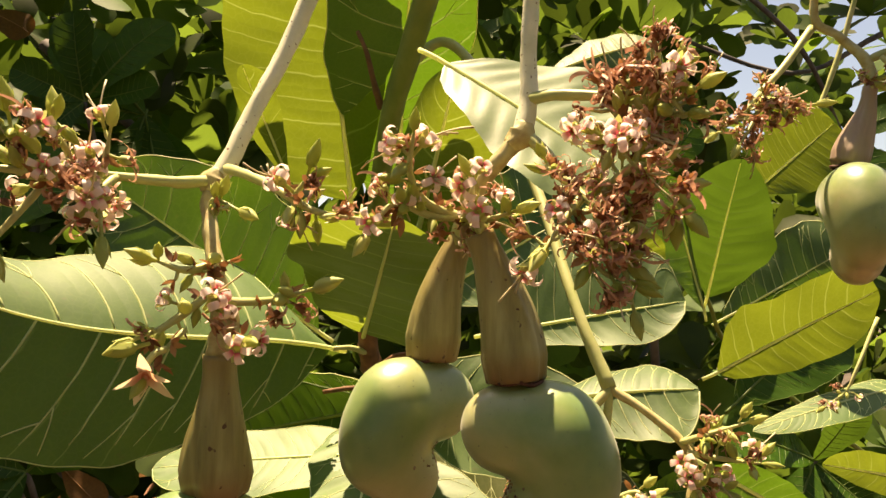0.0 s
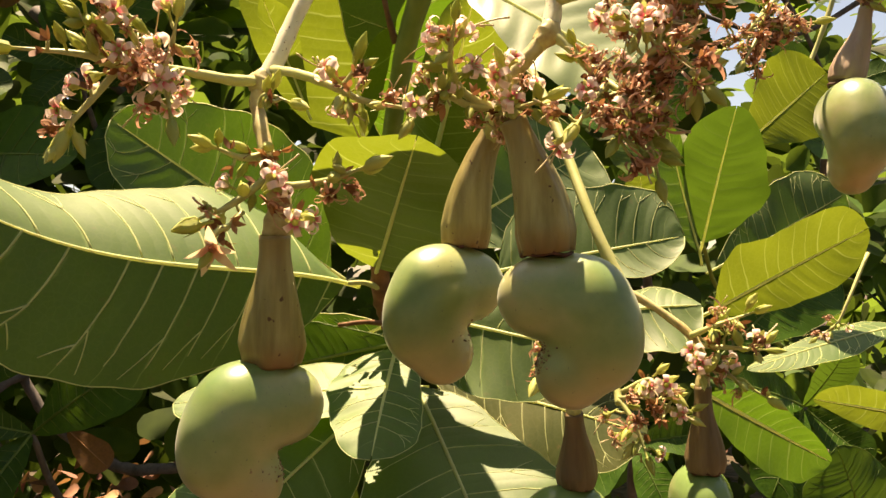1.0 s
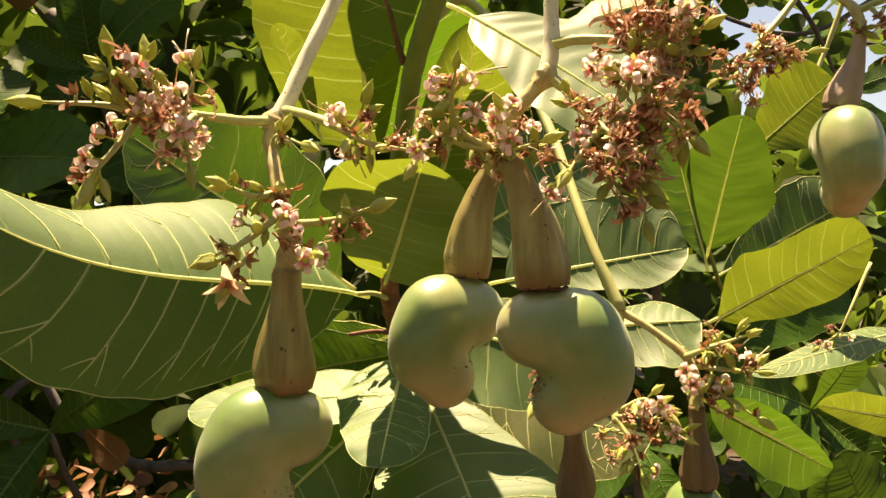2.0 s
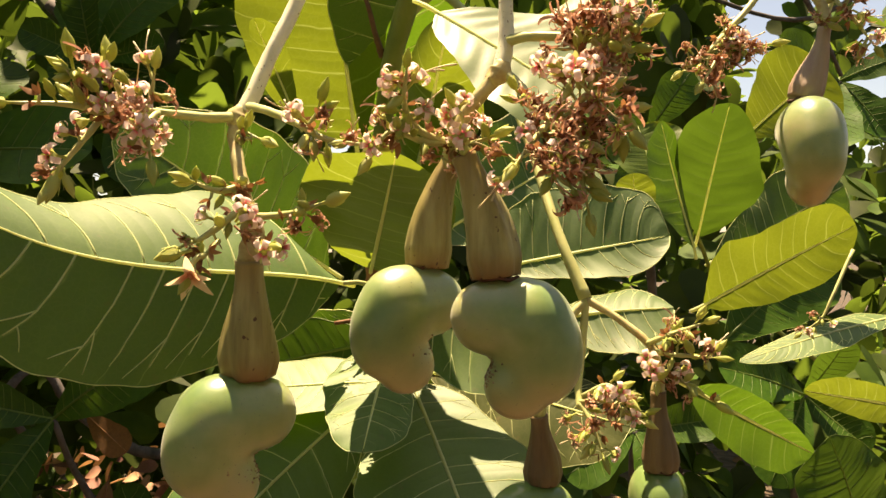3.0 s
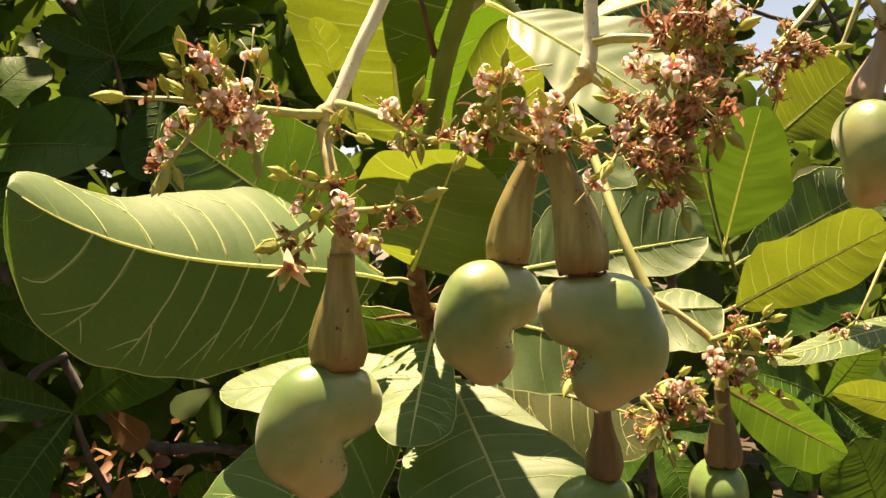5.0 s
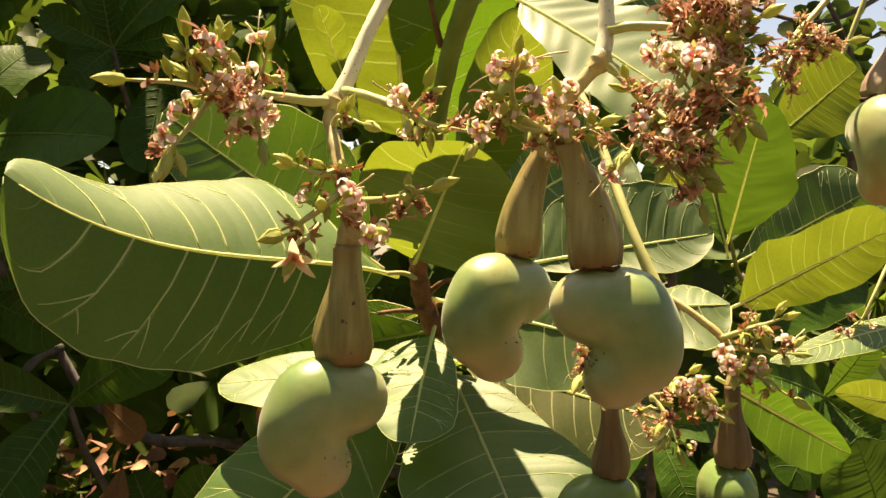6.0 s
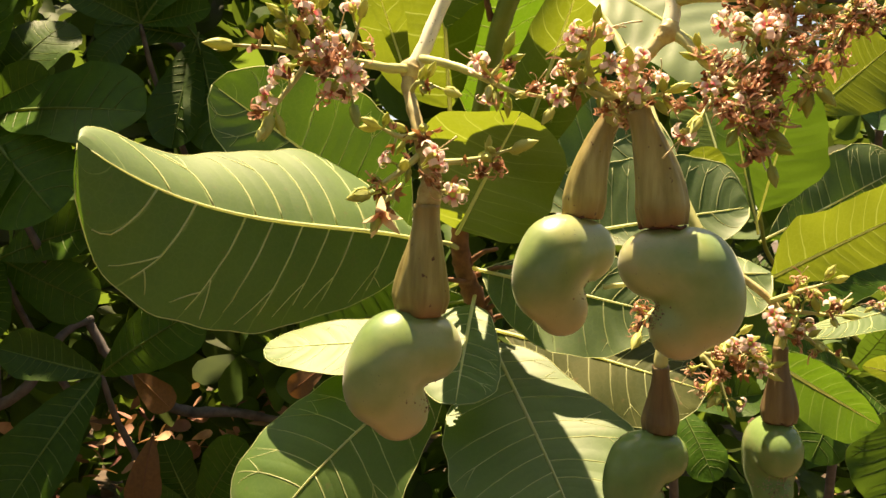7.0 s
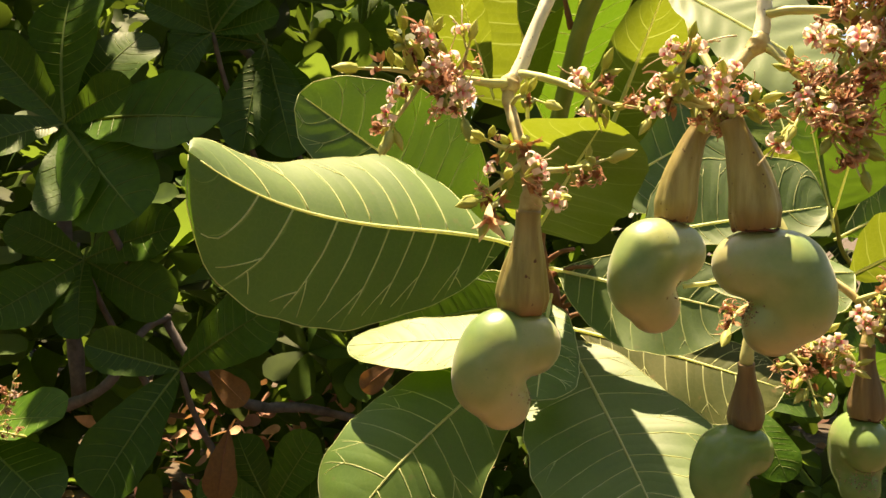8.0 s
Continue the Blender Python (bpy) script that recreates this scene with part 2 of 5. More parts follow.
APPLE_RED = skin_material("apple_skin_red", [(0.25, (0.085, 0.055, 0.032)), (0.5, (0.17, 0.115, 0.06)), (0.75, (0.27, 0.20, 0.10))], rough=0.5, scale=150, bump=0.35, stretch=(1, 1, 0.12))
APPLE_PALE = skin_material("apple_skin_pale", [(0.25, (0.24, 0.15, 0.12)), (0.55, (0.36, 0.27, 0.20)), (0.8, (0.36, 0.32, 0.20))], rough=0.5, scale=150, bump=0.35, stretch=(1, 1, 0.12))
RIM = skin_material("apple_rim", [(0.3, (0.05, 0.02, 0.012)), (0.7, (0.14, 0.045, 0.03))], rough=0.7, scale=300, bump=0.6)
PETAL = petal_material("petal_pink", (0.40, 0.012, 0.025), (0.76, 0.17, 0.21), (0.95, 0.76, 0.72))
# withered rose-brown; the near-black heart paints in the shade between petals
PETAL_OLD = petal_material("petal_withered", (0.055, 0.011, 0.007), (0.26, 0.080, 0.045), (0.56, 0.29, 0.19), share=0.3)
PETAL_STAR = petal_material("petal_orange", (0.50, 0.09, 0.05), (0.76, 0.36, 0.20), (0.86, 0.68, 0.44))
BUD = thin_material("bud_green", (0.34, 0.40, 0.08), (0.58, 0.60, 0.22), share=0.35)
BRACT = thin_material("bract_brown", (0.12, 0.035, 0.015), (0.46, 0.22, 0.09), share=0.25, rough=0.7)
STAMEN = thin_material("stamen_pale", (0.5, 0.42, 0.22), (0.65, 0.55, 0.36), share=0.2)


# ---- mesh helpers ----
def raw_mesh(name, verts, faces, mat, smooth=True):
    me = bpy.data.meshes.new(name)
    me.from_pydata([tuple(map(float, v)) for v in verts], [], faces)
    if smooth:
        me.polygons.foreach_set("use_smooth", [True] * len(me.polygons))
    me.materials.append(mat)
    me.update()
    return me


def part(name, me, parent, m=None, label=""):
    ob = new(name, me)
    ob.parent = parent
    if m is not None:
        ob.matrix_basis = m
    return tagged(ob, label)


def thing(name, base, label, category, group="", kind=""):
    ob = new(name)
    ob.empty_display_size = 0.01
    ob.location = base
    return tagged(ob, label, category, group, kind)


def smooth_path(points, steps=8):
    """Catmull-Rom through the points."""
    p = [np.array(q, float) for q in points]
    p = [2 * p[0] - p[1]] + p + [2 * p[-1] - p[-2]]
    out = []
    for i in range(1, len(p) - 2):
        for s in range(steps):
            t = s / steps
            a, b, c, d = p[i - 1], p[i], p[i + 1], p[i + 2]
            out.append(0.5 * (2 * b + (c - a) * t + (2 * a - 5 * b + 4 * c - d) * t * t + (3 * b - a - 3 * c + d) * t ** 3))
    return np.array(out + [p[-2]])


def tube_data(path, radii, sides=8, rough=0.0, start=0):
    """Rings along a path; radii are spread evenly along it."""
    path = np.asarray(path, float)
    n = len(path)
    r = np.interp(np.linspace(0, 1, n), np.linspace(0, 1, len(radii)), radii)
    tang = np.gradient(path, axis=0)
    tang /= np.linalg.norm(tang, axis=1, keepdims=True) + 1e-12
    ref = np.array([0.3, 0.2, 0.93]) if abs(tang[0] @ np.array([0.3, 0.2, 0.93])) < 0.9 else np.array([1.0, 0, 0])
    verts, faces = [], []
    u = np.cross(tang[0], ref)
    for i in range(n):
        u = u - tang[i] * (u @ tang[i])
        u /= np.linalg.norm(u) + 1e-12
        w = np.cross(tang[i], u)
        for k in range(sides):
            a = 2 * math.pi * k / sides
            rr = r[i] * (1 + rough * noise.noise(Vector(path[i] * 260 + k * 7.7)))
            verts.append(path[i] + rr * (math.cos(a) * u + math.sin(a) * w))
    for i in range(n - 1):
        for k in range(sides):
            a, b = i * sides + k, i * sides + (k + 1) % sides
            faces.append((start + a, start + b, start + b + sides, start + a + sides))
    faces.append(tuple(start + k for k in reversed(range(sides))))
    faces.append(tuple(start + (n - 1) * sides + k for k in range(sides)))
    return verts, faces


def tube(name, points, radii, mat, parent, sides=8, steps=8, rough=0.0, label=""):
    """A tapered stalk through world points, under a thing."""
    base = np.array(parent.location)
    v, fc = tube_data(smooth_path([np.array(q) - base for q in points], steps), radii, sides, rough)
    return part(name, raw_mesh(name, v, fc, mat), parent, None, label)


# ---- leaves ----
class Blade:
    """An obovate leaf along +x. left, right: (half width, angle at the midrib, further curl to the edge), degrees, up is +z."""

    def __init__(self, length, left, right, bend=0.0, wave=0.0, waves=2.5, seed=0, full=4.5, veins=12, taper=0.72, edges=None, sweep=0.0):
        self.taper, self.sweep = taper, sweep
        self.edges = [self.rounded(e) for e in edges] if edges else None
        self.length, self.left, self.right, self.wave, self.waves, self.full, self.veins = length, left, right, wave, waves, full, veins
        self.phase = random.Random(seed).uniform(0, 6.28)
        s = np.linspace(0, 1, 65)
        th = radians(bend) * (s - 0.5)
        x = np.concatenate([[0], np.cumsum(np.cos(th[:-1]))])
        z = np.concatenate([[0], np.cumsum(np.sin(th[:-1]))])
        self.s, self.th, self.x, self.z = s, th, x / x[-1] * length, z / x[-1] * length
        self.top = max(self.shape(u) for u in np.linspace(0.01, 0.99, 60))

    @staticmethod
    def rounded(widths):
        """Half widths in millimetres at eight even-ish stations, made into a smooth margin with round ends."""
        u = np.linspace(0, 1, 201)
        w = np.interp(u, [0.05, 0.15, 0.3, 0.45, 0.6, 0.75, 0.88, 0.95], [0.001 * v for v in widths])
        padded = np.concatenate([np.full(9, w[0]), w, np.full(9, w[-1])])
        w = np.convolve(padded, np.hanning(21)[1:-1] / np.hanning(21)[1:-1].sum(), "valid")
        return w * np.clip(u / 0.07, 0, 1) ** 0.65 * np.sqrt(np.clip(1 - (np.clip(u - 0.9, 0, 0.1) / 0.1) ** 2, 0, 1))

    def half(self, u, sign):
        """The half width at u on the left (+1) or right (-1)."""
        if self.edges:
            ripple = 1 + 0.012 * math.sin(23 * u + self.phase + sign) + 0.010 * math.sin(47 * u + 2 * self.phase)
            return float(np.interp(u, np.linspace(0, 1, 201), self.edges[0 if sign > 0 else 1])) * ripple
        ripple = 1 + 0.025 * math.sin(17 * u + self.phase + sign) + 0.015 * math.sin(41 * u + 2 * self.phase)
        return (self.left if sign > 0 else self.right)[0] * self.shape(u) / self.top * ripple

    def shape(self, u):
        return max(u, 0.0) ** self.taper * max(1 - u ** self.full, 0.0) ** 0.55

    def at(self, u, v, lift=0.0):
        side, sign = (self.left, 1) if v >= 0 else (self.right, -1)
        w, q = self.half(u, sign), abs(v)
        a, b = radians(side[1]), radians(side[2])
        if abs(b) < 1e-4:
            y, z = q * math.cos(a), q * math.sin(a)
        else:
            y, z = (math.sin(a + b * q) - math.sin(a)) / b, (math.cos(a) - math.cos(a + b * q)) / b
        y, z = y * w * sign, z * w
        z += self.wave * w * q * q * math.sin(6.283 * self.waves * u + self.phase + (0 if sign > 0 else 1.9))
        z += 0.0005 * math.sin(6.283 * self.veins * (u - 0.16 * q)) * q * (1 - q) * 3 * min(1, w / 0.03) + lift
        y += self.sweep * 6.75 * u * u * (1 - u)
        th = np.interp(u, self.s, self.th)
        return np.array([np.interp(u, self.s, self.x) - z * math.sin(th), y, np.interp(u, self.s, self.z) + z * math.cos(th)])

    def warp(self, u):
        return u + 0.020 * math.sin(11 * u + self.phase) + 0.008 * math.sin(29 * u + 2 * self.phase)

    def vein_phase(self, u, v):
        g = abs(v) * (0.6 + 0.5 * abs(v))
        return (self.warp((u - 0.03 * g) / (1 + 0.13 * g)) - 0.06) / 0.84 * self.veins + (0.0 if v > 0 else 0.35)

    def blade(self, mat, nu=40, nv=8, slit=0.0, holes=()):
        """The sheet in two halves; slit: how far from the midrib's middle they begin; holes: (u, v, reach along, reach across) eaten away."""
        verts, faces, uvs = [], [], []
        us = 0.5 - 0.5 * np.cos(np.linspace(0.12, math.pi, nu))
        for sgn in (1, -1):
            n0 = len(verts)
            for u in us:
                u = min(u, 0.9995)
                w = max(self.half(u, sgn), 1e-6)
                first = min(0.5, slit * (1 - 0.75 * u) / w)
                for q in first + (1 - first) * np.linspace(0, 1, nv + 1):
                    verts.append(self.at(u, sgn * max(q, 1e-5)))
                    uvs.append((self.vein_phase(u, sgn * max(q, 1e-5)) + 20, min(1.45, q + 1.5 * max(0, (u - 0.86) / 0.12))))
            n = nv + 1
            for i in range(nu - 1):
                for k in range(nv):
                    a, u, v = n0 + i * n + k, us[i], sgn * (k + 0.5) / nv
                    if any(((u - hu) / ru) ** 2 + ((v - hv) / rv) ** 2 < 1 + 0.5 * math.sin(9 * math.atan2(v - hv, (u - hu) * 4)) for hu, hv, ru, rv in holes):
                        continue
                    faces.append((a, a + n, a + n + 1, a + 1) if sgn > 0 else (a, a + 1, a + n + 1, a + n))
        me = raw_mesh("leaf", verts, faces, mat)
        layer = me.uv_layers.new(name="veins")
        loops = np.zeros(len(me.loops), dtype=np.int32)
        me.loops.foreach_get("vertex_index", loops)
        layer.data.foreach_set("uv", np.array(uvs, dtype=np.float32)[loops].ravel())
        return me

    def rib(self, mat, thick=0.0011, petiole=0.0):
        path = [self.at(u, 0) for u in np.linspace(0, 0.97, 24)]
        if petiole:
            path = [np.array([-petiole * k / 4, 0, -petiole * 0.1 * (k / 4) ** 2]) for k in (4, 3, 2, 1)] + path
        v, fc = tube_data(path, [thick * 1.25, thick * 1.1, thick, thick * 0.65, thick * 0.25], 6)
        return raw_mesh("midrib", v, fc, mat)

    def vein_network(self, mat, thick=0.00048, edge=True, forks=False):
        """Raised side veins along the lines that the sheet shows."""
        verts, faces = [], []
        rnd = random.Random(int(self.phase * 1000))
        for sgn in (1, -1):
            for k in range(0, self.veins):
                u0 = 0.06 + 0.84 * (k - (0.0 if sgn > 0 else 0.35)) / self.veins
                if u0 < 0.05:
                    continue
                for _ in range(4):
                    u0 -= self.warp(u0) - (0.06 + 0.84 * (k - (0.0 if sgn > 0 else 0.35)) / self.veins)
                path = []
                for q in np.linspace(0, rnd.uniform(0.8, 0.93), 9):
                    u = u0 + (0.03 + 0.13 * u0) * q * (0.6 + 0.5 * q) + 0.006 * q * noise.noise(Vector((9 * q, 3.1 * k, 7 * sgn + self.phase)))
                    if u > 0.985:
                        break
                    path.append(self.at(u, sgn * max(q, 1e-4)))
                if len(path) > 3:
                    v, fc = tube_data(path, [thick, thick * 0.85, thick * 0.5], 4, start=len(verts))
                    verts += list(v)
                    faces += fc
                # a fork near the edge, towards the next vein
                for way in (-1, 1) if forks else ():
                    q0, q1 = rnd.uniform(0.5, 0.72), rnd.uniform(0.82, 0.95)
                    if rnd.random() < 0.55:
                        continue
                    path = []
                    for k2 in range(6):
                        q = q0 + (q1 - q0) * k2 / 5
                        u = u0 + (0.03 + 0.13 * u0) * q * (0.6 + 0.5 * q) + way * 0.045 * (k2 / 5) ** 0.9
                        if 0.04 < u < 0.98:
                            path.append(self.at(u, sgn * q))
                    if len(path) > 3:
                        v, fc = tube_data(path, [thick * 0.7, thick * 0.6, thick * 0.35], 4, start=len(verts))
                        verts += list(v)
                        faces += fc
            if edge:
                path = [self.at(u, sgn) for u in np.linspace(0.03, 0.9995, 44)]
                v, fc = tube_data(path, [0.0003], 4, start=len(verts))
                verts += list(v)
                faces += fc
        return raw_mesh("vein_network", verts, faces, mat)


def leaf_pose(base, tip, facing):
    """Axes of a leaf from its base to its tip whose upper side looks towards facing."""
    x = (Vector(tip) - Vector(base)).normalized()
    n = Vector(facing)
    n = (n - x * n.dot(x)).normalized()
    y = n.cross(x)
    m = Matrix((x, y, n)).transposed().to_4x4()
    m.translation = base
    return m


def leaf(parent, base, tip, facing, left, right, mat, vein, bend=0.0, wave=0.05, waves=2.5, seed=0, full=4.5, veins=12, taper=0.72, petiole=0.012, thick=0.0012, label="", raised=True, edges=None, sweep=0.0, holes=(), net=0.00034):
    blade = Blade((Vector(tip) - Vector(base)).length, left, right, bend, wave, waves, seed, full, veins, taper, edges, sweep)
    m = Matrix.Translation(-Vector(parent.location)) @ leaf_pose(base, tip, facing)
    ob = part("leaf", blade.blade(mat, 90 if holes else 52, 24 if holes else 10, thick * 0.8, holes), parent, m, label)
    part("midrib", blade.rib(vein, thick, petiole), ob)
    if raised:
        part("vein_network", blade.vein_network(vein, net, forks=True), ob)
    return ob


# ---- ground ----
def ground():
    mat, nt, bsdf, node, link = shader("litter")
    coord = node("ShaderNodeTexCoord")
    a = node("ShaderNodeTexVoronoi", Scale=14.0)
    b = node("ShaderNodeTexNoise", Scale=3.0, Detail=6.0)
    link(coord.outputs["Object"], a.inputs["Vector"])
    link(coord.outputs["Object"], b.inputs["Vector"])
    mixed = node("ShaderNodeMix")
    mixed.data_type = "RGBA"
    link(b.outputs["Fac"], mixed.inputs["Factor"])
    tone = ramp(nt, a.outputs["Color"], [(0.2, (0.022, 0.016, 0.010)), (0.8, (0.10, 0.068, 0.040))])
    soil = ramp(nt, b.outputs["Fac"], [(0.3, (0.026, 0.020, 0.013)), (0.7, (0.075, 0.055, 0.036))])
    link(tone.outputs["Color"], mixed.inputs["A"])
    link(soil.outputs["Color"], mixed.inputs["B"])
    link(mixed.outputs["Result"], bsdf.inputs["Base Color"])
    bsdf.inputs["Roughness"].default_value = 0.9
    relief = node("ShaderNodeBump", Strength=0.6, Distance=0.02)
    link(a.outputs["Distance"], relief.inputs["Height"])
    link(relief.outputs["Normal"], bsdf.inputs["Normal"])
    verts, faces = [], []
    xs = [-600, -120, -30] + list(np.linspace(-9, 9, 37)) + [30, 120, 600]
    ys = [-600, -120, -30] + list(np.linspace(-6, 14, 41)) + [30, 120, 600]
    for y in ys:
        for x in xs:
            verts.append((x, y, 0.05 * noise.noise(Vector((x * 0.6, y * 0.6, 0))) if abs(x) < 20 else 0))
    n = len(xs)
    for i in range(len(ys) - 1):
        for k in range(n - 1):
            faces.append((i * n + k, i * n + k + 1, (i + 1) * n + k + 1, (i + 1) * n + k))
    tagged(new("ground", raw_mesh("ground", verts, faces, mat)), "brown earth strewn with dry leaf litter under the trees", "ground", kind="structure")


ground()


# ---- foliage behind ----
def leaf_sheet(verts, faces, m, length, half, droop, fold):
    """One plain obovate leaf, bent and folded, added to a joined mesh."""
    n = len(verts)
    rows = ((0.0, 0.05), (0.25, 0.5), (0.5, 0.85), (0.75, 1.0), (0.92, 0.7), (1.0, 0.12))
    for u, w in rows:
        z = -droop * u * u * length
        for v in (-1, 0, 1):
            verts.append(m @ Vector((u * length, v * w * half, z + fold * half * w * (abs(v) - 0.3))))
    for i in range(len(rows) - 1):
        a = n + 3 * i
        faces += [(a, a + 3, a + 4, a + 1), (a + 1, a + 4, a + 5, a + 2)]


def cluster(verts, faces, at, rnd, size, count=8):
    """A whorl of leaves round the end of a twig."""
    axis = Vector((rnd.gauss(0, 0.5), rnd.gauss(-0.3, 0.5), rnd.gauss(0.5, 0.6))).normalized()
    q = Vector((0, 0, 1)).rotation_difference(axis).to_matrix().to_4x4()
    for k in range(count):
        m = Matrix.Translation(at) @ q @ Matrix.Rotation(2.4 * k + rnd.uniform(-0.3, 0.3), 4, "Z") @ Matrix.Rotation(-rnd.uniform(-0.2, 1.0), 4, "Y") @ Matrix.Rotation(rnd.uniform(-0.5, 0.5), 4, "X")
        length = size * rnd.uniform(0.7, 1.15)
        leaf_sheet(verts, faces, m, length, length * rnd.uniform(0.24, 0.33), rnd.uniform(0, 0.3), rnd.uniform(-0.1, 0.4))


def foliage(name, box, count, seed, size, mat, label, gap=None, clear=None, each=8):
    rnd = random.Random(seed)
    verts, faces = [], []
    (x0, x1), (y0, y1), (z0, z1) = box
    while count > 0:
        p = Vector((rnd.uniform(x0, x1), rnd.uniform(y0, y1), rnd.uniform(z0, z1)))
        count -= 1
        if sun_gap(p) or noise.noise(p * 1.3 + Vector((seed, 0, 0))) < -0.28 or (gap and gap(p) and rnd.random() < 0.86) or (clear and clear(p)):
            continue
        cluster(verts, faces, p, rnd, size, each)
    me = raw_mesh(name, verts, faces, mat)
    return tagged(new(name, me), label, "foliage", kind="stuff")


def sun_gap(p):
    """Two holes left in the added crown so that sun reaches the litter and the leaves behind."""
    for x, y, z, wide in ((-0.98, 2.12, 0.86, 0.24), (-1.15, 2.5, 2.1, 0.40)):
        foot = Vector((x, y, z))
        along = (p - foot).dot(to_sun)
        if along > 0.25 and (p - foot - to_sun * along).length < wide:
            return True
    return False


def open_sky(p):
    """The thin place in the trees, up and to the right."""
    across, up = (p.x - 0.0) / (p.y + 0.05), (p.z - 1.5) / (p.y + 0.05)
    return across > 0.36 and up > 0.16


def litter(count, seed):
    """Fallen leaves lying on the earth."""
    rnd = random.Random(seed)
    verts, faces = [], []
    for _ in range(count):
        x, y = rnd.gauss(0, 2.6), rnd.gauss(1.2, 2.4)
        z = 0.05 * noise.noise(Vector((x * 0.6, y * 0.6, 0))) + rnd.uniform(0.006, 0.03)
        m = pose(x, y, z, rnd.gauss(0, 14), rnd.gauss(0, 14), rnd.uniform(0, 360))
        long = rnd.uniform(0.07, 0.15)
        leaf_sheet(verts, faces, m, long, long * rnd.uniform(0.22, 0.32), rnd.uniform(-0.2, 0.2), rnd.uniform(-0.3, 0.3))
    return tagged(new("leaf_litter", raw_mesh("leaf_litter", verts, faces, LITTER)), "dry brown fallen leaves lying on the earth", "leaves", kind="stuff")


LITTER = leaf_material("leaf_fallen", (0.045, 0.028, 0.016), (0.13, 0.075, 0.038), (0.2, 0.1, 0.03), share=0.15, rough=0.75, gloss=0.2, mixed=True)
litter(5200, 21)
LITTER_PALE = leaf_material("leaf_dry_pale", (0.16, 0.085, 0.05), (0.36, 0.21, 0.14), (0.3, 0.16, 0.06), share=0.2, rough=0.7, gloss=0.2, mixed=True)
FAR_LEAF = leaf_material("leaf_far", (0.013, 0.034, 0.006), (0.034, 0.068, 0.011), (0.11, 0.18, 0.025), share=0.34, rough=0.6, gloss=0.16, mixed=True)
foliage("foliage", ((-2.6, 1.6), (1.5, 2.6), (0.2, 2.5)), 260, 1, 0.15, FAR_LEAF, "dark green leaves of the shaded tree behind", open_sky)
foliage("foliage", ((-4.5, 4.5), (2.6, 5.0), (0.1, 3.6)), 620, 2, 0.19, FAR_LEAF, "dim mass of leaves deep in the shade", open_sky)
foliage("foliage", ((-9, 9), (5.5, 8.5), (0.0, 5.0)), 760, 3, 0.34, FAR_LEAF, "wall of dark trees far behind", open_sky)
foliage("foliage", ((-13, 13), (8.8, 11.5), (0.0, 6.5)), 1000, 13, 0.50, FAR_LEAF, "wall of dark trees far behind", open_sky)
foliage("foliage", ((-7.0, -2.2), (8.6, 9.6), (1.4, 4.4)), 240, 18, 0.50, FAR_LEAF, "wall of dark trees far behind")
# trees added on the three unseen sides; they close off the low sky
foliage("foliage", ((-9, 9), (-9, -5), (0.0, 6.0)), 700, 7, 0.40, FAR_LEAF, "unseen trees added round the clearing")
foliage("foliage", ((-9, -5.5), (-5, 5.5), (0.0, 6.0)), 450, 8, 0.36, FAR_LEAF, "unseen trees added round the clearing")
foliage("foliage", ((5.5, 9), (-5, 5.5), (0.0, 6.0)), 450, 9, 0.36, FAR_LEAF, "unseen trees added round the clearing")
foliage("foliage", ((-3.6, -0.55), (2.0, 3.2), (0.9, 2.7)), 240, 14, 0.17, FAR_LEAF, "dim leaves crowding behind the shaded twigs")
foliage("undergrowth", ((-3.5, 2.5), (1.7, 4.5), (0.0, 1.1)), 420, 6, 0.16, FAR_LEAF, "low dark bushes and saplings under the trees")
foliage("undergrowth", ((-1.30, -0.55), (1.8, 2.4), (0.74, 1.0)), 150, 17, 0.06, LITTER_PALE, "dry tan leaves caught in the undergrowth in the sun", each=1)
# unseen boughs added above and beside the view to cut down light
foliage("tree_crown", ((-4.0, 4.0), (-4.5, -0.9), (2.3, 3.8)), 260, 15, 0.22, FAR_LEAF, "unseen leafy boughs added overhead to hold back the sky")
foliage("foliage", ((-3.2, -1.35), (-0.4, 1.3), (0.9, 3.0)), 170, 16, 0.18, FAR_LEAF, "unseen leafy boughs added to shade the twigs")
# crown added mostly above the view to keep sun off the background
foliage("tree_crown", ((-3.6, 4.6), (0.9, 6.0), (2.3, 3.6)), 820, 4, 0.19, FAR_LEAF, "leafy crown added overhead, mostly unseen, to shade the background", lambda p: p.x > 0 and open_sky(p), lambda p: p.y < 1.12 + 0.34 * (p.z - 1.5))


# lower boughs, also added out of view, deepen the shade on the left
foliage("tree_crown", ((-3.4, -0.1), (1.0, 3.4), (1.95, 2.7)), 350, 12, 0.19, FAR_LEAF, "unseen low boughs added to shade the trees behind", None, lambda p: p.z < 1.5 + 0.5 * p.y or p.y < (1.1 if p.x > -0.5 else 0.85) + 0.34 * (p.z - 1.5))


def limb(name, points, radii, label, mat=BARK_GREY):
    ob = thing(name, points[0], label, "branch")
    tube("wood", points, radii, mat, ob, 9, 6, rough=0.35)
    return ob


limb("bare_limb", [(-1.2052, 1.4134, 1.0504), (-0.9882, 1.3871, 1.1168), (-0.8597, 1.3514, 1.1791), (-0.8195, 1.4078, 1.2724), (-0.7860, 1.4622, 1.3015)], [0.016, 0.013, 0.010, 0.008, 0.007], "grey bark limb catching the light")
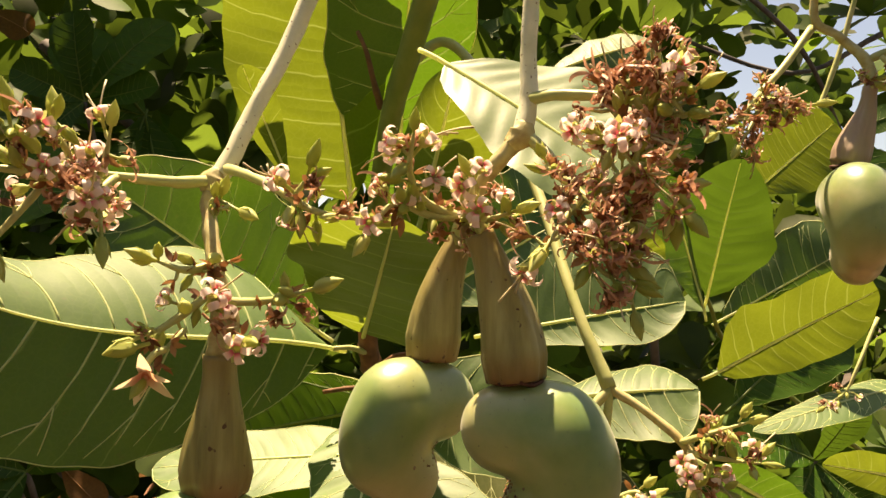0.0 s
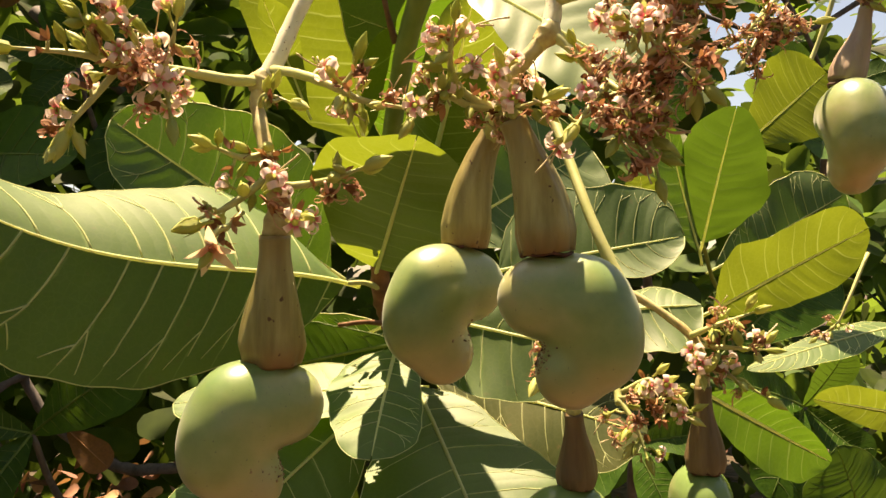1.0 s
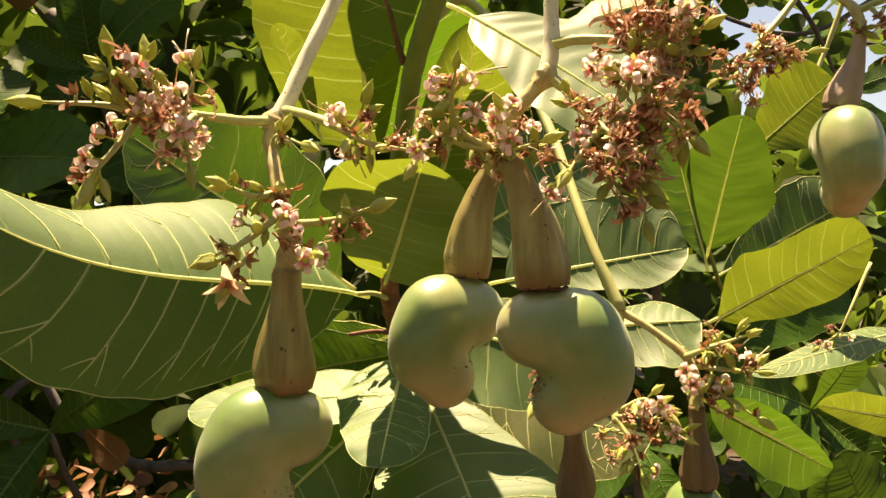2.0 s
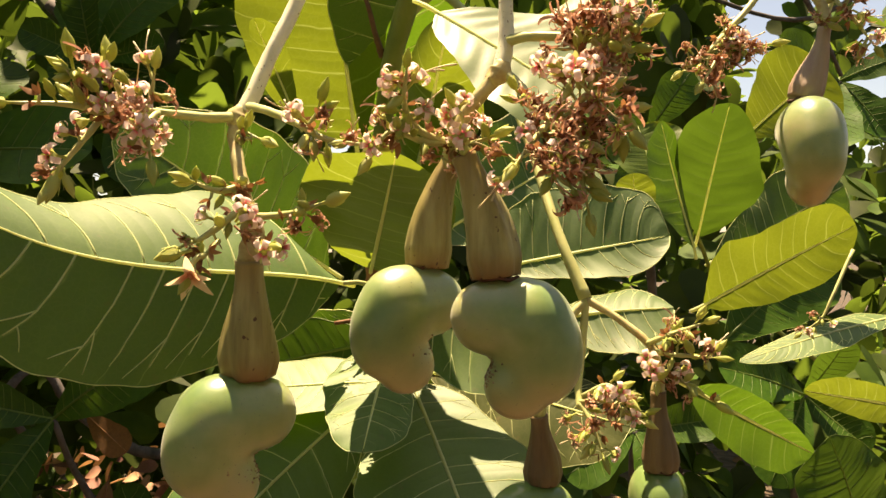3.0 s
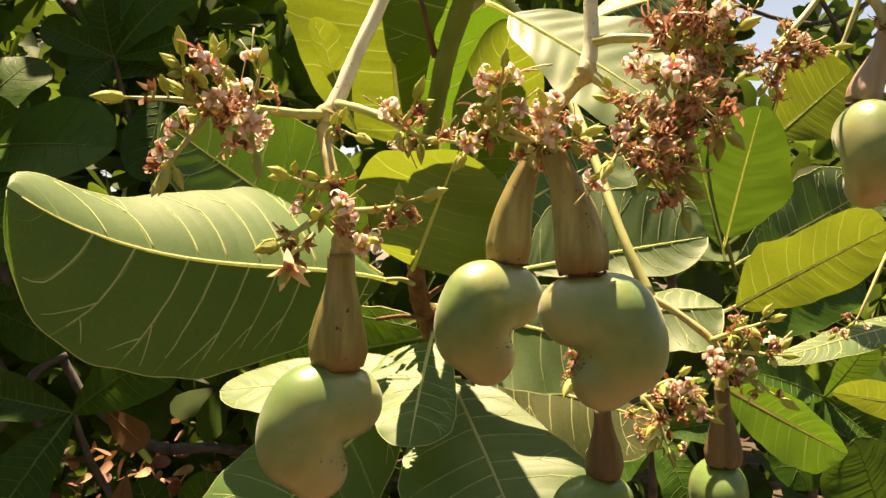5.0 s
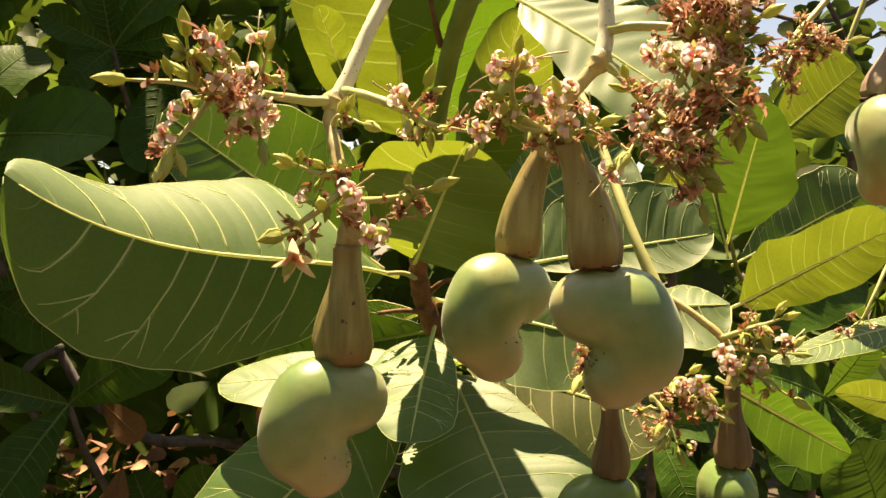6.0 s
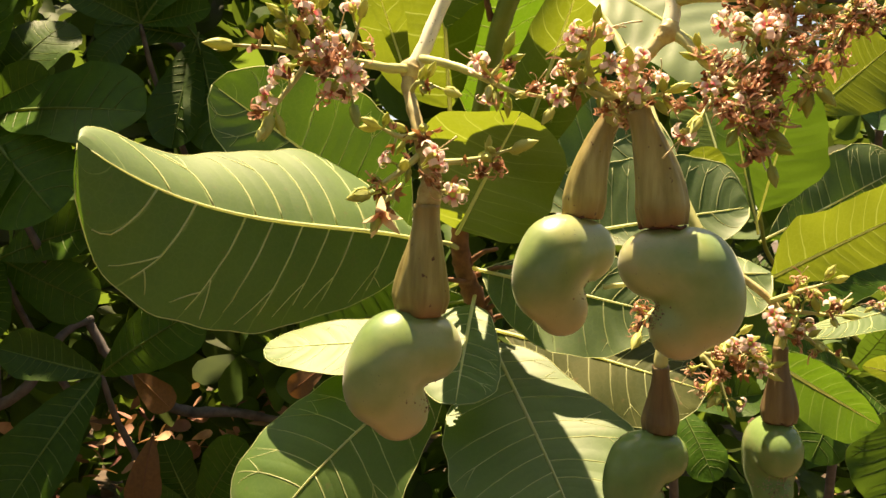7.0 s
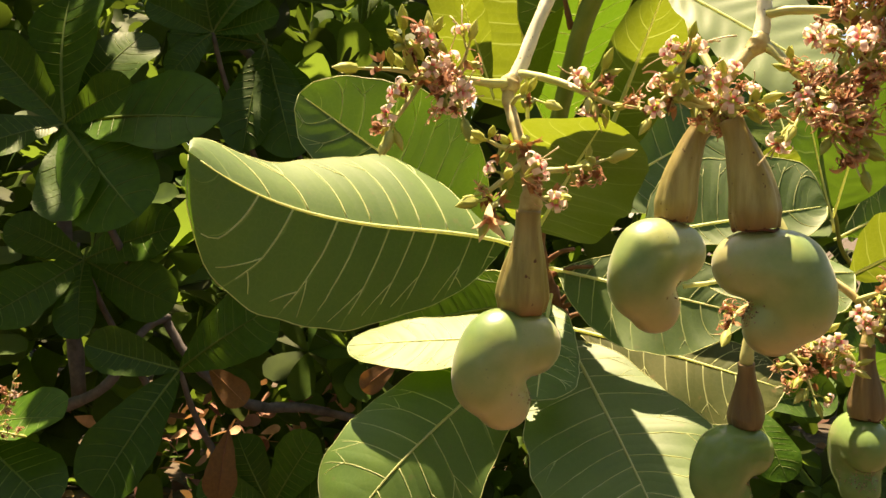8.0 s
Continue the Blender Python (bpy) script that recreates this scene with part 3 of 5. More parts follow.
limb("bare_limb", [(-0.7977, 1.4610, 1.3014), (-0.7381, 1.4652, 1.2077), (-0.6199, 1.4756, 1.1204), (-0.5027, 1.4877, 1.1132), (-0.4058, 1.5972, 1.0626)], [0.008, 0.010, 0.011, 0.010, 0.009], "grey forked limb deep in the shade")
limb("bare_limb", [(-0.9177, 1.3511, 1.4547), (-0.9387, 1.3471, 1.3661), (-0.9932, 1.3406, 1.3270)], [0.003, 0.003, 0.002], "thin dry grey twig")
limb("bare_limb", [(-0.8861, 1.6690, 2.0744), (-0.7528, 1.6801, 1.9430), (-0.6595, 1.6879, 1.8511), (-0.5917, 1.6913, 1.6794)], [0.015, 0.013, 0.011, 0.009], "dark bent limb in the crown")
limb("bare_limb", [(-0.9427, 1.3543, 1.7306), (-0.9497, 1.3501, 1.5648), (-0.9685, 1.3949, 1.3966), (-0.9717, 1.4394, 1.1350)], [0.010, 0.011, 0.013, 0.016], "dark upright limb behind the leaves")
limb("bare_limb", [(0.6080, 1.5574, 2.1652), (0.7494, 1.5673, 2.0242), (0.8964, 1.6801, 1.8446)], [0.006, 0.005, 0.004], "thin dark twig against the sky")
limb("bare_limb", [(1.1429, 1.9560, 2.1993), (0.9073, 1.9632, 2.0965), (0.6124, 2.0538, 2.2343)], [0.008, 0.006, 0.005], "thin dark twig against the sky")
limb("bare_limb", [(0.4878, 0.8760, 1.8742), (0.4679, 0.8811, 1.8015), (0.4414, 0.8862, 1.7287), (0.3992, 0.8715, 1.6526)], [0.003, 0.003, 0.0025], "thin green twig against the sky", STALK)

BACK_BLADES = [Blade(1.0, (0.27, a, 10), (0.27, a, 12), bend=b, wave=0.06, seed=50 + k, full=5, veins=10) for k, (a, b) in enumerate(((8, -20), (-6, -30), (14, 10)))]
BACK_MESHES = [(bl.blade(LEAF_SHADED, 20, 4), bl.rib(VEIN_SHADED, 0.010, 0.06), bl.vein_network(VEIN_SHADED, 0.0035, False)) for bl in BACK_BLADES]
DEAD_MESHES = [(bl.blade(LEAF_DEAD, 20, 4), bl.rib(BRACT, 0.010, 0.06), None) for bl in BACK_BLADES]


def back_leaf(parent, base, tip, facing, kind=0, broad=1.0, dead=False, label=""):
    """A leaf of the trees behind; alike leaves share their meshes."""
    length = (Vector(tip) - Vector(base)).length
    m = Matrix.Translation(-Vector(parent.location)) @ leaf_pose(base, tip, facing) @ Matrix.Diagonal((length, length * broad, length, 1))
    blade, rib, net = (DEAD_MESHES if dead else BACK_MESHES)[kind % 3]
    ob = part("leaf", blade, parent, m, label)
    part("midrib", rib, ob)
    if net:
        part("vein_network", net, ob)


def whorl(base, tips, label, seed=0, up=None):
    """A twig end behind with its leaves. tips: (place, broadness)."""
    ob = thing("leafy_twig", base, label, "twig", "twigs behind")
    rnd = random.Random(seed)
    for k, (tip, broad) in enumerate(tips):
        back_leaf(ob, base, tip, (rnd.uniform(-0.2, 0.2), -1, rnd.uniform(0.1, 0.7) if up is None else up), k, broad)
    tube("stem", [base, Vector(base) + Vector((0.01, 0.05, -0.10)), Vector(base) + Vector((0.05, 0.16, -0.28))], [0.005, 0.006, 0.008], BARK_GREY, ob, 7, 4, rough=0.3)
    return ob


whorl((-0.8287, 1.1635, 1.6588), [((-0.5337, 1.1137, 1.6590), 1.0), ((-0.6434, 1.0588, 1.5000), 1.1), ((-0.7427, 1.0483, 1.4947), 1.0), ((-0.9459, 1.0697, 1.6014), 1.2), ((-0.8521, 1.2266, 1.9075), 1.1), ((-0.9683, 1.1520, 1.8012), 1.0), ((-0.6644, 1.0810, 1.7078), 0.7), ((-0.7413, 1.2769, 1.8388), 1.0)], "whorl of dark green leaves round a twig end", 1)
whorl((-0.6574, 1.2328, 1.2333), [((-0.7520, 1.1184, 1.0415), 1.0), ((-0.4683, 1.1946, 1.3557), 1.0), ((-0.7799, 1.1407, 1.2888), 1.0)], "shaded twig end with long dark leaves", 2)
whorl((-0.8780, 1.3043, 1.4236), [((-0.6759, 1.2764, 1.4889), 1.0), ((-0.9939, 1.2434, 1.4913), 1.0), ((-0.9867, 1.1602, 1.3201), 1.1), ((-0.8353, 1.2154, 1.2868), 1.0), ((-0.6936, 1.2916, 1.3426), 1.0)], "dark whorl of leaves in deep shade", 3)
whorl((-0.7165, 0.7843, 1.2397), [((-0.5770, 0.7591, 1.2641), 1.1), ((-0.5779, 0.7369, 1.1676), 1.0)], "leaves of a nearer twig with paler green", 4, 1.6)
whorl((-0.6266, 1.5916, 1.8930), [((-0.6374, 1.4847, 1.6445), 0.8), ((-0.5318, 1.4955, 1.6337), 0.8), ((-0.4990, 1.5505, 1.6996), 0.8), ((-0.8385, 1.5701, 1.9162), 1.0), ((-0.8028, 1.5769, 2.0667), 1.0)], "dim leaves hanging in the crown behind", 5)
whorl((-0.5223, 1.3315, 0.9570), [((-0.4257, 1.2945, 1.1098), 1.0), ((-0.5876, 1.3276, 1.0952), 1.0), ((-0.3426, 1.3012, 1.0177), 1.0), ((-0.6400, 1.2703, 1.0151), 1.0)], "dark leaves low in the shade", 6)
whorl((-0.7003, 1.4762, 1.8923), [((-0.8158, 1.4226, 1.9431), 1.0), ((-0.7731, 1.4330, 1.7940), 1.0), ((-0.5567, 1.4739, 1.9253), 1.0), ((-0.7224, 1.4639, 2.0686), 1.0), ((-0.5524, 1.5143, 2.0647), 1.0)], "dim leaves in the crown behind", 7)
whorl((0.4613, 0.9709, 1.3044), [((0.3321, 0.9175, 1.3491), 1.0), ((0.3939, 0.9212, 1.2018), 1.0), ((0.5201, 0.9231, 1.2428), 1.0), ((0.4933, 0.9203, 1.3829), 1.0)], "green leaves of the neighbouring twig in shade", 8)
whorl((0.2266, 0.9166, 1.2730), [((0.1332, 0.8653, 1.2317), 1.0), ((0.2588, 0.8685, 1.1909), 1.0), ((0.3316, 0.9185, 1.2862), 1.0)], "green leaves below in the shade", 9)
whorl((0.2561, 0.9423, 1.6437), [((0.1651, 0.9389, 1.6926), 1.0), ((0.3120, 0.9369, 1.7205), 1.0), ((0.2277, 0.9191, 1.5446), 1.1), ((0.3400, 0.9447, 1.6089), 1.0)], "leaves of the twig behind the flowers", 10)
whorl((0.6239, 1.1847, 1.7609), [((0.5048, 1.1312, 1.8092), 1.0), ((0.6911, 1.1330, 1.7838), 1.0), ((0.5557, 1.0927, 1.6422), 1.1), ((0.6741, 1.1412, 1.6656), 1.0)], "leaves at the edge of the open sky", 11)
for a, b, br, txt in (((-0.5658, 1.2301, 1.1316), (-0.5763, 1.2063, 1.0092), 0.9, "dry orange-brown dead leaf hanging in the shade"), ((-0.6138, 1.2574, 1.2353), (-0.5402, 1.2437, 1.1743), 1.0, "yellow-brown withering leaf on a shaded twig"), ((-0.2146, 0.9184, 1.3122), (-0.2619, 0.9127, 1.2749), 1.0, "brown dead leaf caught behind green leaves"), ((-0.8661, 1.8601, 2.1364), (-0.8016, 1.8473, 2.0331), 0.8, "small orange dead leaf in the crown"), ((-1.0657, 1.7567, 2.1823), (-0.9663, 1.7604, 2.1294), 1.3, "rust-brown dead leaf in the crown")):
    ob = thing("dead_leaf", a, txt, "leaf", "dead leaves")
    back_leaf(ob, a, b, (0.1, -1, 0.4), 1, br, True)


# ---- the shoot with its leaves ----
shoot = thing("cashew_branch", (-0.0317, 0.4834, 1.4454), "hanging green and reddish-brown cashew shoot with broad green leaves", "branch")
tube("stem", [(-0.0024, 0.3256, 1.6497), (-0.0142, 0.3459, 1.6186), (-0.0252, 0.3661, 1.5894), (-0.0340, 0.3966, 1.5519), (-0.0416, 0.4371, 1.5123)], [0.0058, 0.0056, 0.0052, 0.005], STEM_GREEN, shoot, 10, rough=0.1)
tube("woody_stem", [(-0.0416, 0.4371, 1.5130), (-0.0454, 0.4624, 1.4841), (-0.0434, 0.4779, 1.4573), (-0.0342, 0.4885, 1.4333), (-0.0241, 0.4940, 1.4163)], [0.005, 0.0058, 0.0064, 0.0078, 0.005], BARK_RED, shoot, 12, rough=0.35, label="reddish-brown knobbly woody end of the shoot")
tube("dry_twig", [(-0.0294, 0.3660, 1.5940), (-0.0326, 0.3608, 1.6031), (-0.0356, 0.3555, 1.6164), (-0.0403, 0.3552, 1.6282)], [0.0022, 0.0016, 0.0012, 0.001], BARK_RED, shoot, 7, rough=0.3)
for k, (a, b) in enumerate((((-0.0450, 0.4677, 1.4691), (-0.0641, 0.4522, 1.4733)), ((-0.0378, 0.4782, 1.4458), (-0.0706, 0.4575, 1.4475)), ((-0.0340, 0.4882, 1.4509), (-0.0091, 0.4486, 1.4586)), ((-0.0295, 0.4887, 1.4294), (-0.0149, 0.4788, 1.4418)), ((-0.0284, 0.4887, 1.4255), (-0.0103, 0.4790, 1.4333)), ((-0.0257, 0.4939, 1.4178), (-0.0061, 0.4892, 1.4234)), ((-0.0377, 0.4780, 1.4611), (-0.0207, 0.4582, 1.4699)))):
    tube("petiole", [a, (Vector(a) + Vector(b)) / 2 + Vector((0, 0, 0.002)), b], [0.0022, 0.0016, 0.0014], BARK_RED if k else STALK, shoot, 7, 4)

# the wide leaf whose upper half is folded back into the light
leaf(shoot, (-0.0660, 0.4525, 1.4735), (-0.2214, 0.3013, 1.5194), (0.684, -0.726, -0.077), (0.06, 6, -8), (0.062, -32, -44), LEAF, VEIN, bend=-4, wave=0.03, waves=1.6, seed=3, veins=9, edges=((18, 38, 52, 61, 63, 60, 52, 38), (16, 66, 84, 75, 60, 41, 34, 30)), sweep=0.0143, thick=0.0013, petiole=0.012, net=0.00062, label="broad green leaf with its upper half folded back into the sun")
leaf(shoot, (-0.0460, 0.4500, 1.4820), (-0.0180, 0.2900, 1.5330), (-0.245, -0.333, -0.911), (0.042, 4, 6), (0.040, 4, 6), LEAF_BACKLIT, VEIN, raised=False, bend=6, wave=0.08, seed=5, veins=8, edges=((19, 25, 31, 37, 42, 41, 34, 18), (25, 36, 40, 40, 37, 34, 29, 23)), label="yellow-green leaf with the sun shining through it")
leaf(shoot, (-0.0530, 0.4400, 1.5590), (-0.0630, 0.3700, 1.7040), (0.106, -0.898, -0.426), (0.058, 4, 4), (0.038, 4, 4), LEAF_BACKLIT, VEIN, raised=False, bend=4, wave=0.05, seed=8, veins=9, edges=((26, 41, 52, 57, 58, 53, 44, 31), (8, 14, 21, 28, 36, 38, 29, 20)), label="large upright leaf glowing yellow-green against the light")
leaf(shoot, (-0.0730, 0.3600, 1.5580), (-0.0890, 0.3330, 1.6050), (0.063, -0.875, -0.481), (0.005, 5, 20), (0.010, 5, 20), LEAF_BACKLIT, VEIN, raised=False, seed=7, veins=5, edges=((1, 2, 3, 4, 5, 6, 5, 4), (2, 3, 6, 8, 10, 11, 10, 7)), thick=0.0006, petiole=0.004, label="small young yellow-green leaf with a pale rim")
leaf(shoot, (-0.0314, 0.5067, 1.5489), (-0.0118, 0.3349, 1.6823), (0.3, -1, -0.3), (0.045, 6, 4), (0.036, 4, 8), LEAF, VEIN, bend=6, seed=9, veins=11)
leaf(shoot, (-0.0150, 0.3600, 1.5210), (0.0050, 0.2800, 1.5860), (0.049, -0.622, -0.781), (0.016, -20, -50), (0.023, 4, 6), LEAF_BACKLIT, VEIN, raised=False, bend=-6, seed=12, veins=8, edges=((7, 14, 19, 20, 19, 17, 13, 9), (8, 16, 20, 24, 24, 21, 15, 10)), label="folded yellow-green leaf with dark shadows across it")
leaf(shoot, (0.0010, 0.2400, 1.5760), (0.0500, 0.2150, 1.5360), (-0.02, -0.69, 0.72), (0.034, -2, -4), (0.024, 2, -6), LEAF_GLARE, VEIN, raised=False, bend=-6, wave=0.05, seed=14, veins=8, edges=((10, 20, 31, 37, 37, 33, 25, 17), (7, 11, 15, 19, 22, 24, 22, 18)), thick=0.0007, label="leaf shining whitish where the sun glances off it")
leaf(shoot, (0.0816, 0.5693, 1.6730), (0.1684, 0.5873, 1.7032), (0.2, -0.8, 0.6), (0.036, -10, -25), (0.036, -10, -25), LEAF, VEIN, bend=-20, seed=15, veins=9)
leaf(shoot, (-0.0800, 0.4920, 1.4820), (-0.2160, 0.4720, 1.5790), (0.149, -0.989, 0.005), (0.039, 4, 6), (0.060, 4, 6), LEAF, VEIN, bend=-8, wave=0.05, seed=16, veins=9, edges=((7, 17, 28, 35, 37, 34, 28, 17), (13, 34, 51, 57, 52, 42, 30, 20)), label="green leaf half shaded behind the flower stalks")
leaf(shoot, (0.0320, 0.5000, 1.4800), (0.1520, 0.4830, 1.5010), (-0.184, -0.938, 0.21), (0.048, -3, -4), (0.026, 10, 22), LEAF, VEIN, bend=-8, seed=17, veins=9, edges=((26, 40, 49, 49, 46, 43, 38, 34), (8, 12, 16, 20, 24, 26, 21, 14)), label="green leaf with its upper side catching the sun")
leaf(shoot, (0.0437, 0.3597, 1.4538), (0.1142, 0.3461, 1.4614), (0.0, -0.9, 0.5), (0.030, -30, -30), (0.026, 0, 20), LEAF, VEIN, bend=-25, seed=18, veins=9)
leaf(shoot, (-0.0310, 0.4750, 1.4550), (0.0850, 0.4200, 1.4310), (-0.370, -0.892, 0.259), (0.029, 0, -14), (0.040, 4, 10), LEAF, VEIN, bend=-6, seed=19, veins=8, edges=((5, 12, 21, 28, 30, 27, 22, 9), (10, 22, 35, 41, 41, 36, 24, 13)), label="dark hanging leaf behind the twin fruits")
leaf(shoot, (-0.0230, 0.4800, 1.4060), (0.0260, 0.3500, 1.3100), (-0.058, -0.607, 0.792), (0.056, 2, -6), (0.059, 2, -6), LEAF, VEIN, bend=-8, wave=0.05, seed=20, veins=9, edges=((14, 28, 38, 48, 56, 46, 34, 20), (12, 28, 45, 55, 59, 55, 45, 36)), sweep=0.0010, label="large lower leaf dappled with bright patches of sun")
leaf(shoot, (-0.0280, 0.5000, 1.4030), (-0.1860, 0.5000, 1.3940), (-0.049, -0.502, 0.863), (0.034, 4, -6), (0.031, 4, -6), LEAF, VEIN, bend=-8, seed=21, veins=9, edges=((7, 16, 27, 33, 34, 31, 24, 17), (9, 18, 26, 31, 28, 25, 20, 15)), label="pale sunlit leaf seen almost edge on")
leaf(shoot, (-0.0400, 0.5000, 1.4090), (-0.1770, 0.4400, 1.2690), (-0.002, -0.919, 0.395), (0.057, 2, -10), (0.050, -4, -34), LEAF, VEIN, bend=-10, wave=0.05, seed=22, veins=9, edges=((7, 16, 31, 45, 57, 54, 43, 30), (10, 24, 38, 50, 56, 56, 53, 46)), sweep=-0.0070, label="large lower leaf with a bright sunlit upper edge")
leaf(shoot, (-0.0360, 0.4700, 1.4320), (-0.0460, 0.3900, 1.3810), (-0.079, -0.529, 0.845), (0.023, 0, -8), (0.035, 0, -8), LEAF, VEIN, bend=-10, seed=23, veins=7, edges=((8, 14, 18, 21, 23, 24, 22, 17), (15, 30, 35, 35, 31, 26, 20, 15)), holes=((0.42, -0.42, 0.10, 0.16), (0.2, -0.8, 0.05, 0.1)), label="sunlit leaf with a hole eaten through it")
leaf(shoot, (-0.0150, 0.5000, 1.4100), (0.1160, 0.4500, 1.3800), (-0.038, -0.82, 0.57), (0.027, 0, -8), (0.040, 0, -8), LEAF_OLD, VEIN, bend=-10, seed=24, veins=10, edges=((5, 9, 14, 18, 22, 25, 21, 14), (6, 13, 23, 32, 40, 38, 32, 22)), label="pale mottled leaf in the sun behind the fruits")
leaf(shoot, (-0.0386, 0.5185, 1.4306), (-0.1720, 0.5562, 1.4013), (0, -1, 0.2), (0.035, 4, 8), (0.035, 4, 8), LEAF_SHADED, VEIN_SHADED, bend=-10, seed=25, veins=9)
leaf(shoot, (-0.0470, 0.5281, 1.4423), (-0.1234, 0.5571, 1.4054), (0, -1, 0.2), (0.035, 4, 8), (0.035, 4, 8), LEAF, VEIN, bend=-10, seed=26, veins=9)
leaf(shoot, (-0.0121, 0.5579, 1.5017), (0.1123, 0.5793, 1.5744), (0, -1, 0.3), (0.055, 4, 8), (0.055, 4, 8), LEAF, VEIN, bend=-10, seed=27, veins=9)
leaf(shoot, (0.1600, 0.6100, 1.5200), (0.1560, 0.6000, 1.5560), (0.138, -0.9, -0.4), (0.012, 4, 8), (0.013, 4, 8), LEAF_BACKLIT, VEIN, raised=False, seed=28, veins=6, edges=((6, 10, 15, 17, 18, 17, 15, 12), (6, 12, 16, 18, 18, 16, 13, 10)), thick=0.0006, petiole=0.01, label="small round yellow-green leaf")

# ---- the neighbouring branch with its leaves ----
side = thing("cashew_branch", (0.2451, 0.6646, 1.4152), "neighbouring cashew twig with upright sunlit leaves", "branch")
tube("stem", [(0.6500, 1.1200, 1.2500), (0.4600, 1.0000, 1.3700), (0.3200, 0.8600, 1.4500), (0.2400, 0.7000, 1.5050)], [0.0035, 0.003, 0.0025, 0.002], STEM_GREEN, side, 8, rough=0.2)
# the darker leaf material stands in for shade on this one
leaf(side, (0.2370, 0.6900, 1.5050), (0.2480, 0.6300, 1.6190), (-0.032, -0.886, -0.463), (0.040, 6, 8), (0.046, 4, 8), LEAF_SHADED, VEIN, raised=False, bend=6, seed=31, veins=7, edges=((6, 15, 27, 33, 39, 40, 34, 23), (15, 28, 42, 47, 39, 32, 22, 15)), label="upright green leaf with yellow veins against the light")
leaf(side, (0.2050, 0.5780, 1.4480), (0.3150, 0.5560, 1.5090), (-0.007, -0.945, -0.328), (0.041, 4, 6), (0.031, 4, 6), LEAF_BACKLIT, VEIN, raised=False, bend=6, seed=32, veins=9, edges=((13, 32, 40, 35, 33, 33, 31, 26), (10, 16, 23, 28, 31, 29, 23, 14)), label="yellow-green lobed leaf held up against the light")
leaf(side, (0.2270, 0.6700, 1.4950), (0.1910, 0.6400, 1.6060), (0.410, -0.905, -0.112), (0.034, 6, 10), (0.012, 6, 20), LEAF, VEIN, raised=False, bend=8, seed=33, veins=7, edges=((6, 13, 25, 36, 34, 30, 24, 13), (2, 3, 4, 5, 6, 9, 11, 6)))
leaf(side, (0.2951, 0.8146, 1.4821), (0.4397, 0.8163, 1.5624), (0.3, -1, 0.2), (0.05, -5, -10), (0.05, -5, -10), LEAF, VEIN, bend=-10, seed=34)
leaf(side, (0.4380, 0.7200, 1.4250), (0.2630, 0.6600, 1.3910), (-0.018, -0.453, 0.891), (0.021, 0, -8), (0.018, 0, -8), LEAF, VEIN, bend=-8, seed=35, edges=((6, 12, 18, 22, 22, 19, 13, 8), (9, 18, 19, 17, 15, 12, 8, 5)), label="long pale leaf seen edge on in the sun")
leaf(side, (0.1630, 0.4800, 1.3990), (0.2550, 0.5050, 1.3480), (0.104, -0.954, -0.280), (0.017, 5, 8), (0.026, 5, 8), LEAF, VEIN, raised=False, bend=-6, seed=36, veins=8, edges=((7, 14, 18, 18, 15, 12, 8, 5), (7, 14, 20, 24, 26, 25, 23, 13)), label="drooping green leaf below the small flowers")
leaf(side, (0.4030, 0.7200, 1.2050), (0.3610, 0.7000, 1.3140), (0.288, -0.9, 0.2), (0.060, 0, -8), (0.056, 0, -8), LEAF_SHADED, VEIN_SHADED, bend=-10, seed=37, veins=9, edges=((12, 24, 36, 48, 58, 56, 50, 28), (25, 44, 52, 56, 50, 40, 26, 14)))
leaf(side, (0.4120, 0.6600, 1.3490), (0.3060, 0.6300, 1.3700), (0.187, -0.914, -0.360), (0.020, 5, 8), (0.020, 5, 8), LEAF_BACKLIT, VEIN, raised=False, seed=38, veins=8, edges=((9, 18, 19, 17, 14, 10, 6, 4), (7, 12, 17, 19, 20, 19, 16, 13)))
leaf(side, (0.2871, 0.7657, 1.3996), (0.4141, 0.8169, 1.4937), (0, -1, 0.2), (0.05, 4, 10), (0.05, 4, 10), LEAF_SHADED, VEIN_SHADED, seed=39)
leaf(side, (0.3124, 0.7629, 1.6115), (0.3848, 0.7433, 1.6766), (0, -1, 0), (0.05, 4, 10), (0.05, 4, 10), LEAF_BACKLIT, VEIN, raised=False, seed=40)
leaf(side, (0.2078, 0.7117, 1.5489), (0.1948, 0.7403, 1.6206), (0, -1, 0), (0.04, 4, 10), (0.04, 4, 10), LEAF_BACKLIT, VEIN, raised=False, seed=41)


# ---- fruits ----
KIDNEY = np.array([(-0.055, 0, -0.305, 0.26), (0.085, 0, -0.285, 0.262), (0.22, 0, -0.34, 0.32), (0.30, 0, -0.465, 0.295), (0.32, 0, -0.60, 0.28), (0.16, 0, -0.768, 0.232)])


def kidney(p):
    """How far a place lies outside a kidney of height one: balls melted together along a bent line."""
    d = np.linalg.norm(p - KIDNEY[:, :3], axis=1) - KIDNEY[:, 3]
    return -0.026 * math.log(np.exp(-d / 0.026).sum() / 1.6)


def skin_at(start, way, far):
    """The skin met on the way from start + far * way back towards start."""
    r = far
    for _ in range(70):
        gap = kidney(start + way * r)
        if gap < 0.0005 or r < 0.05:
            break
        r -= max(gap * 0.8, 0.0004)
    return start + way * r


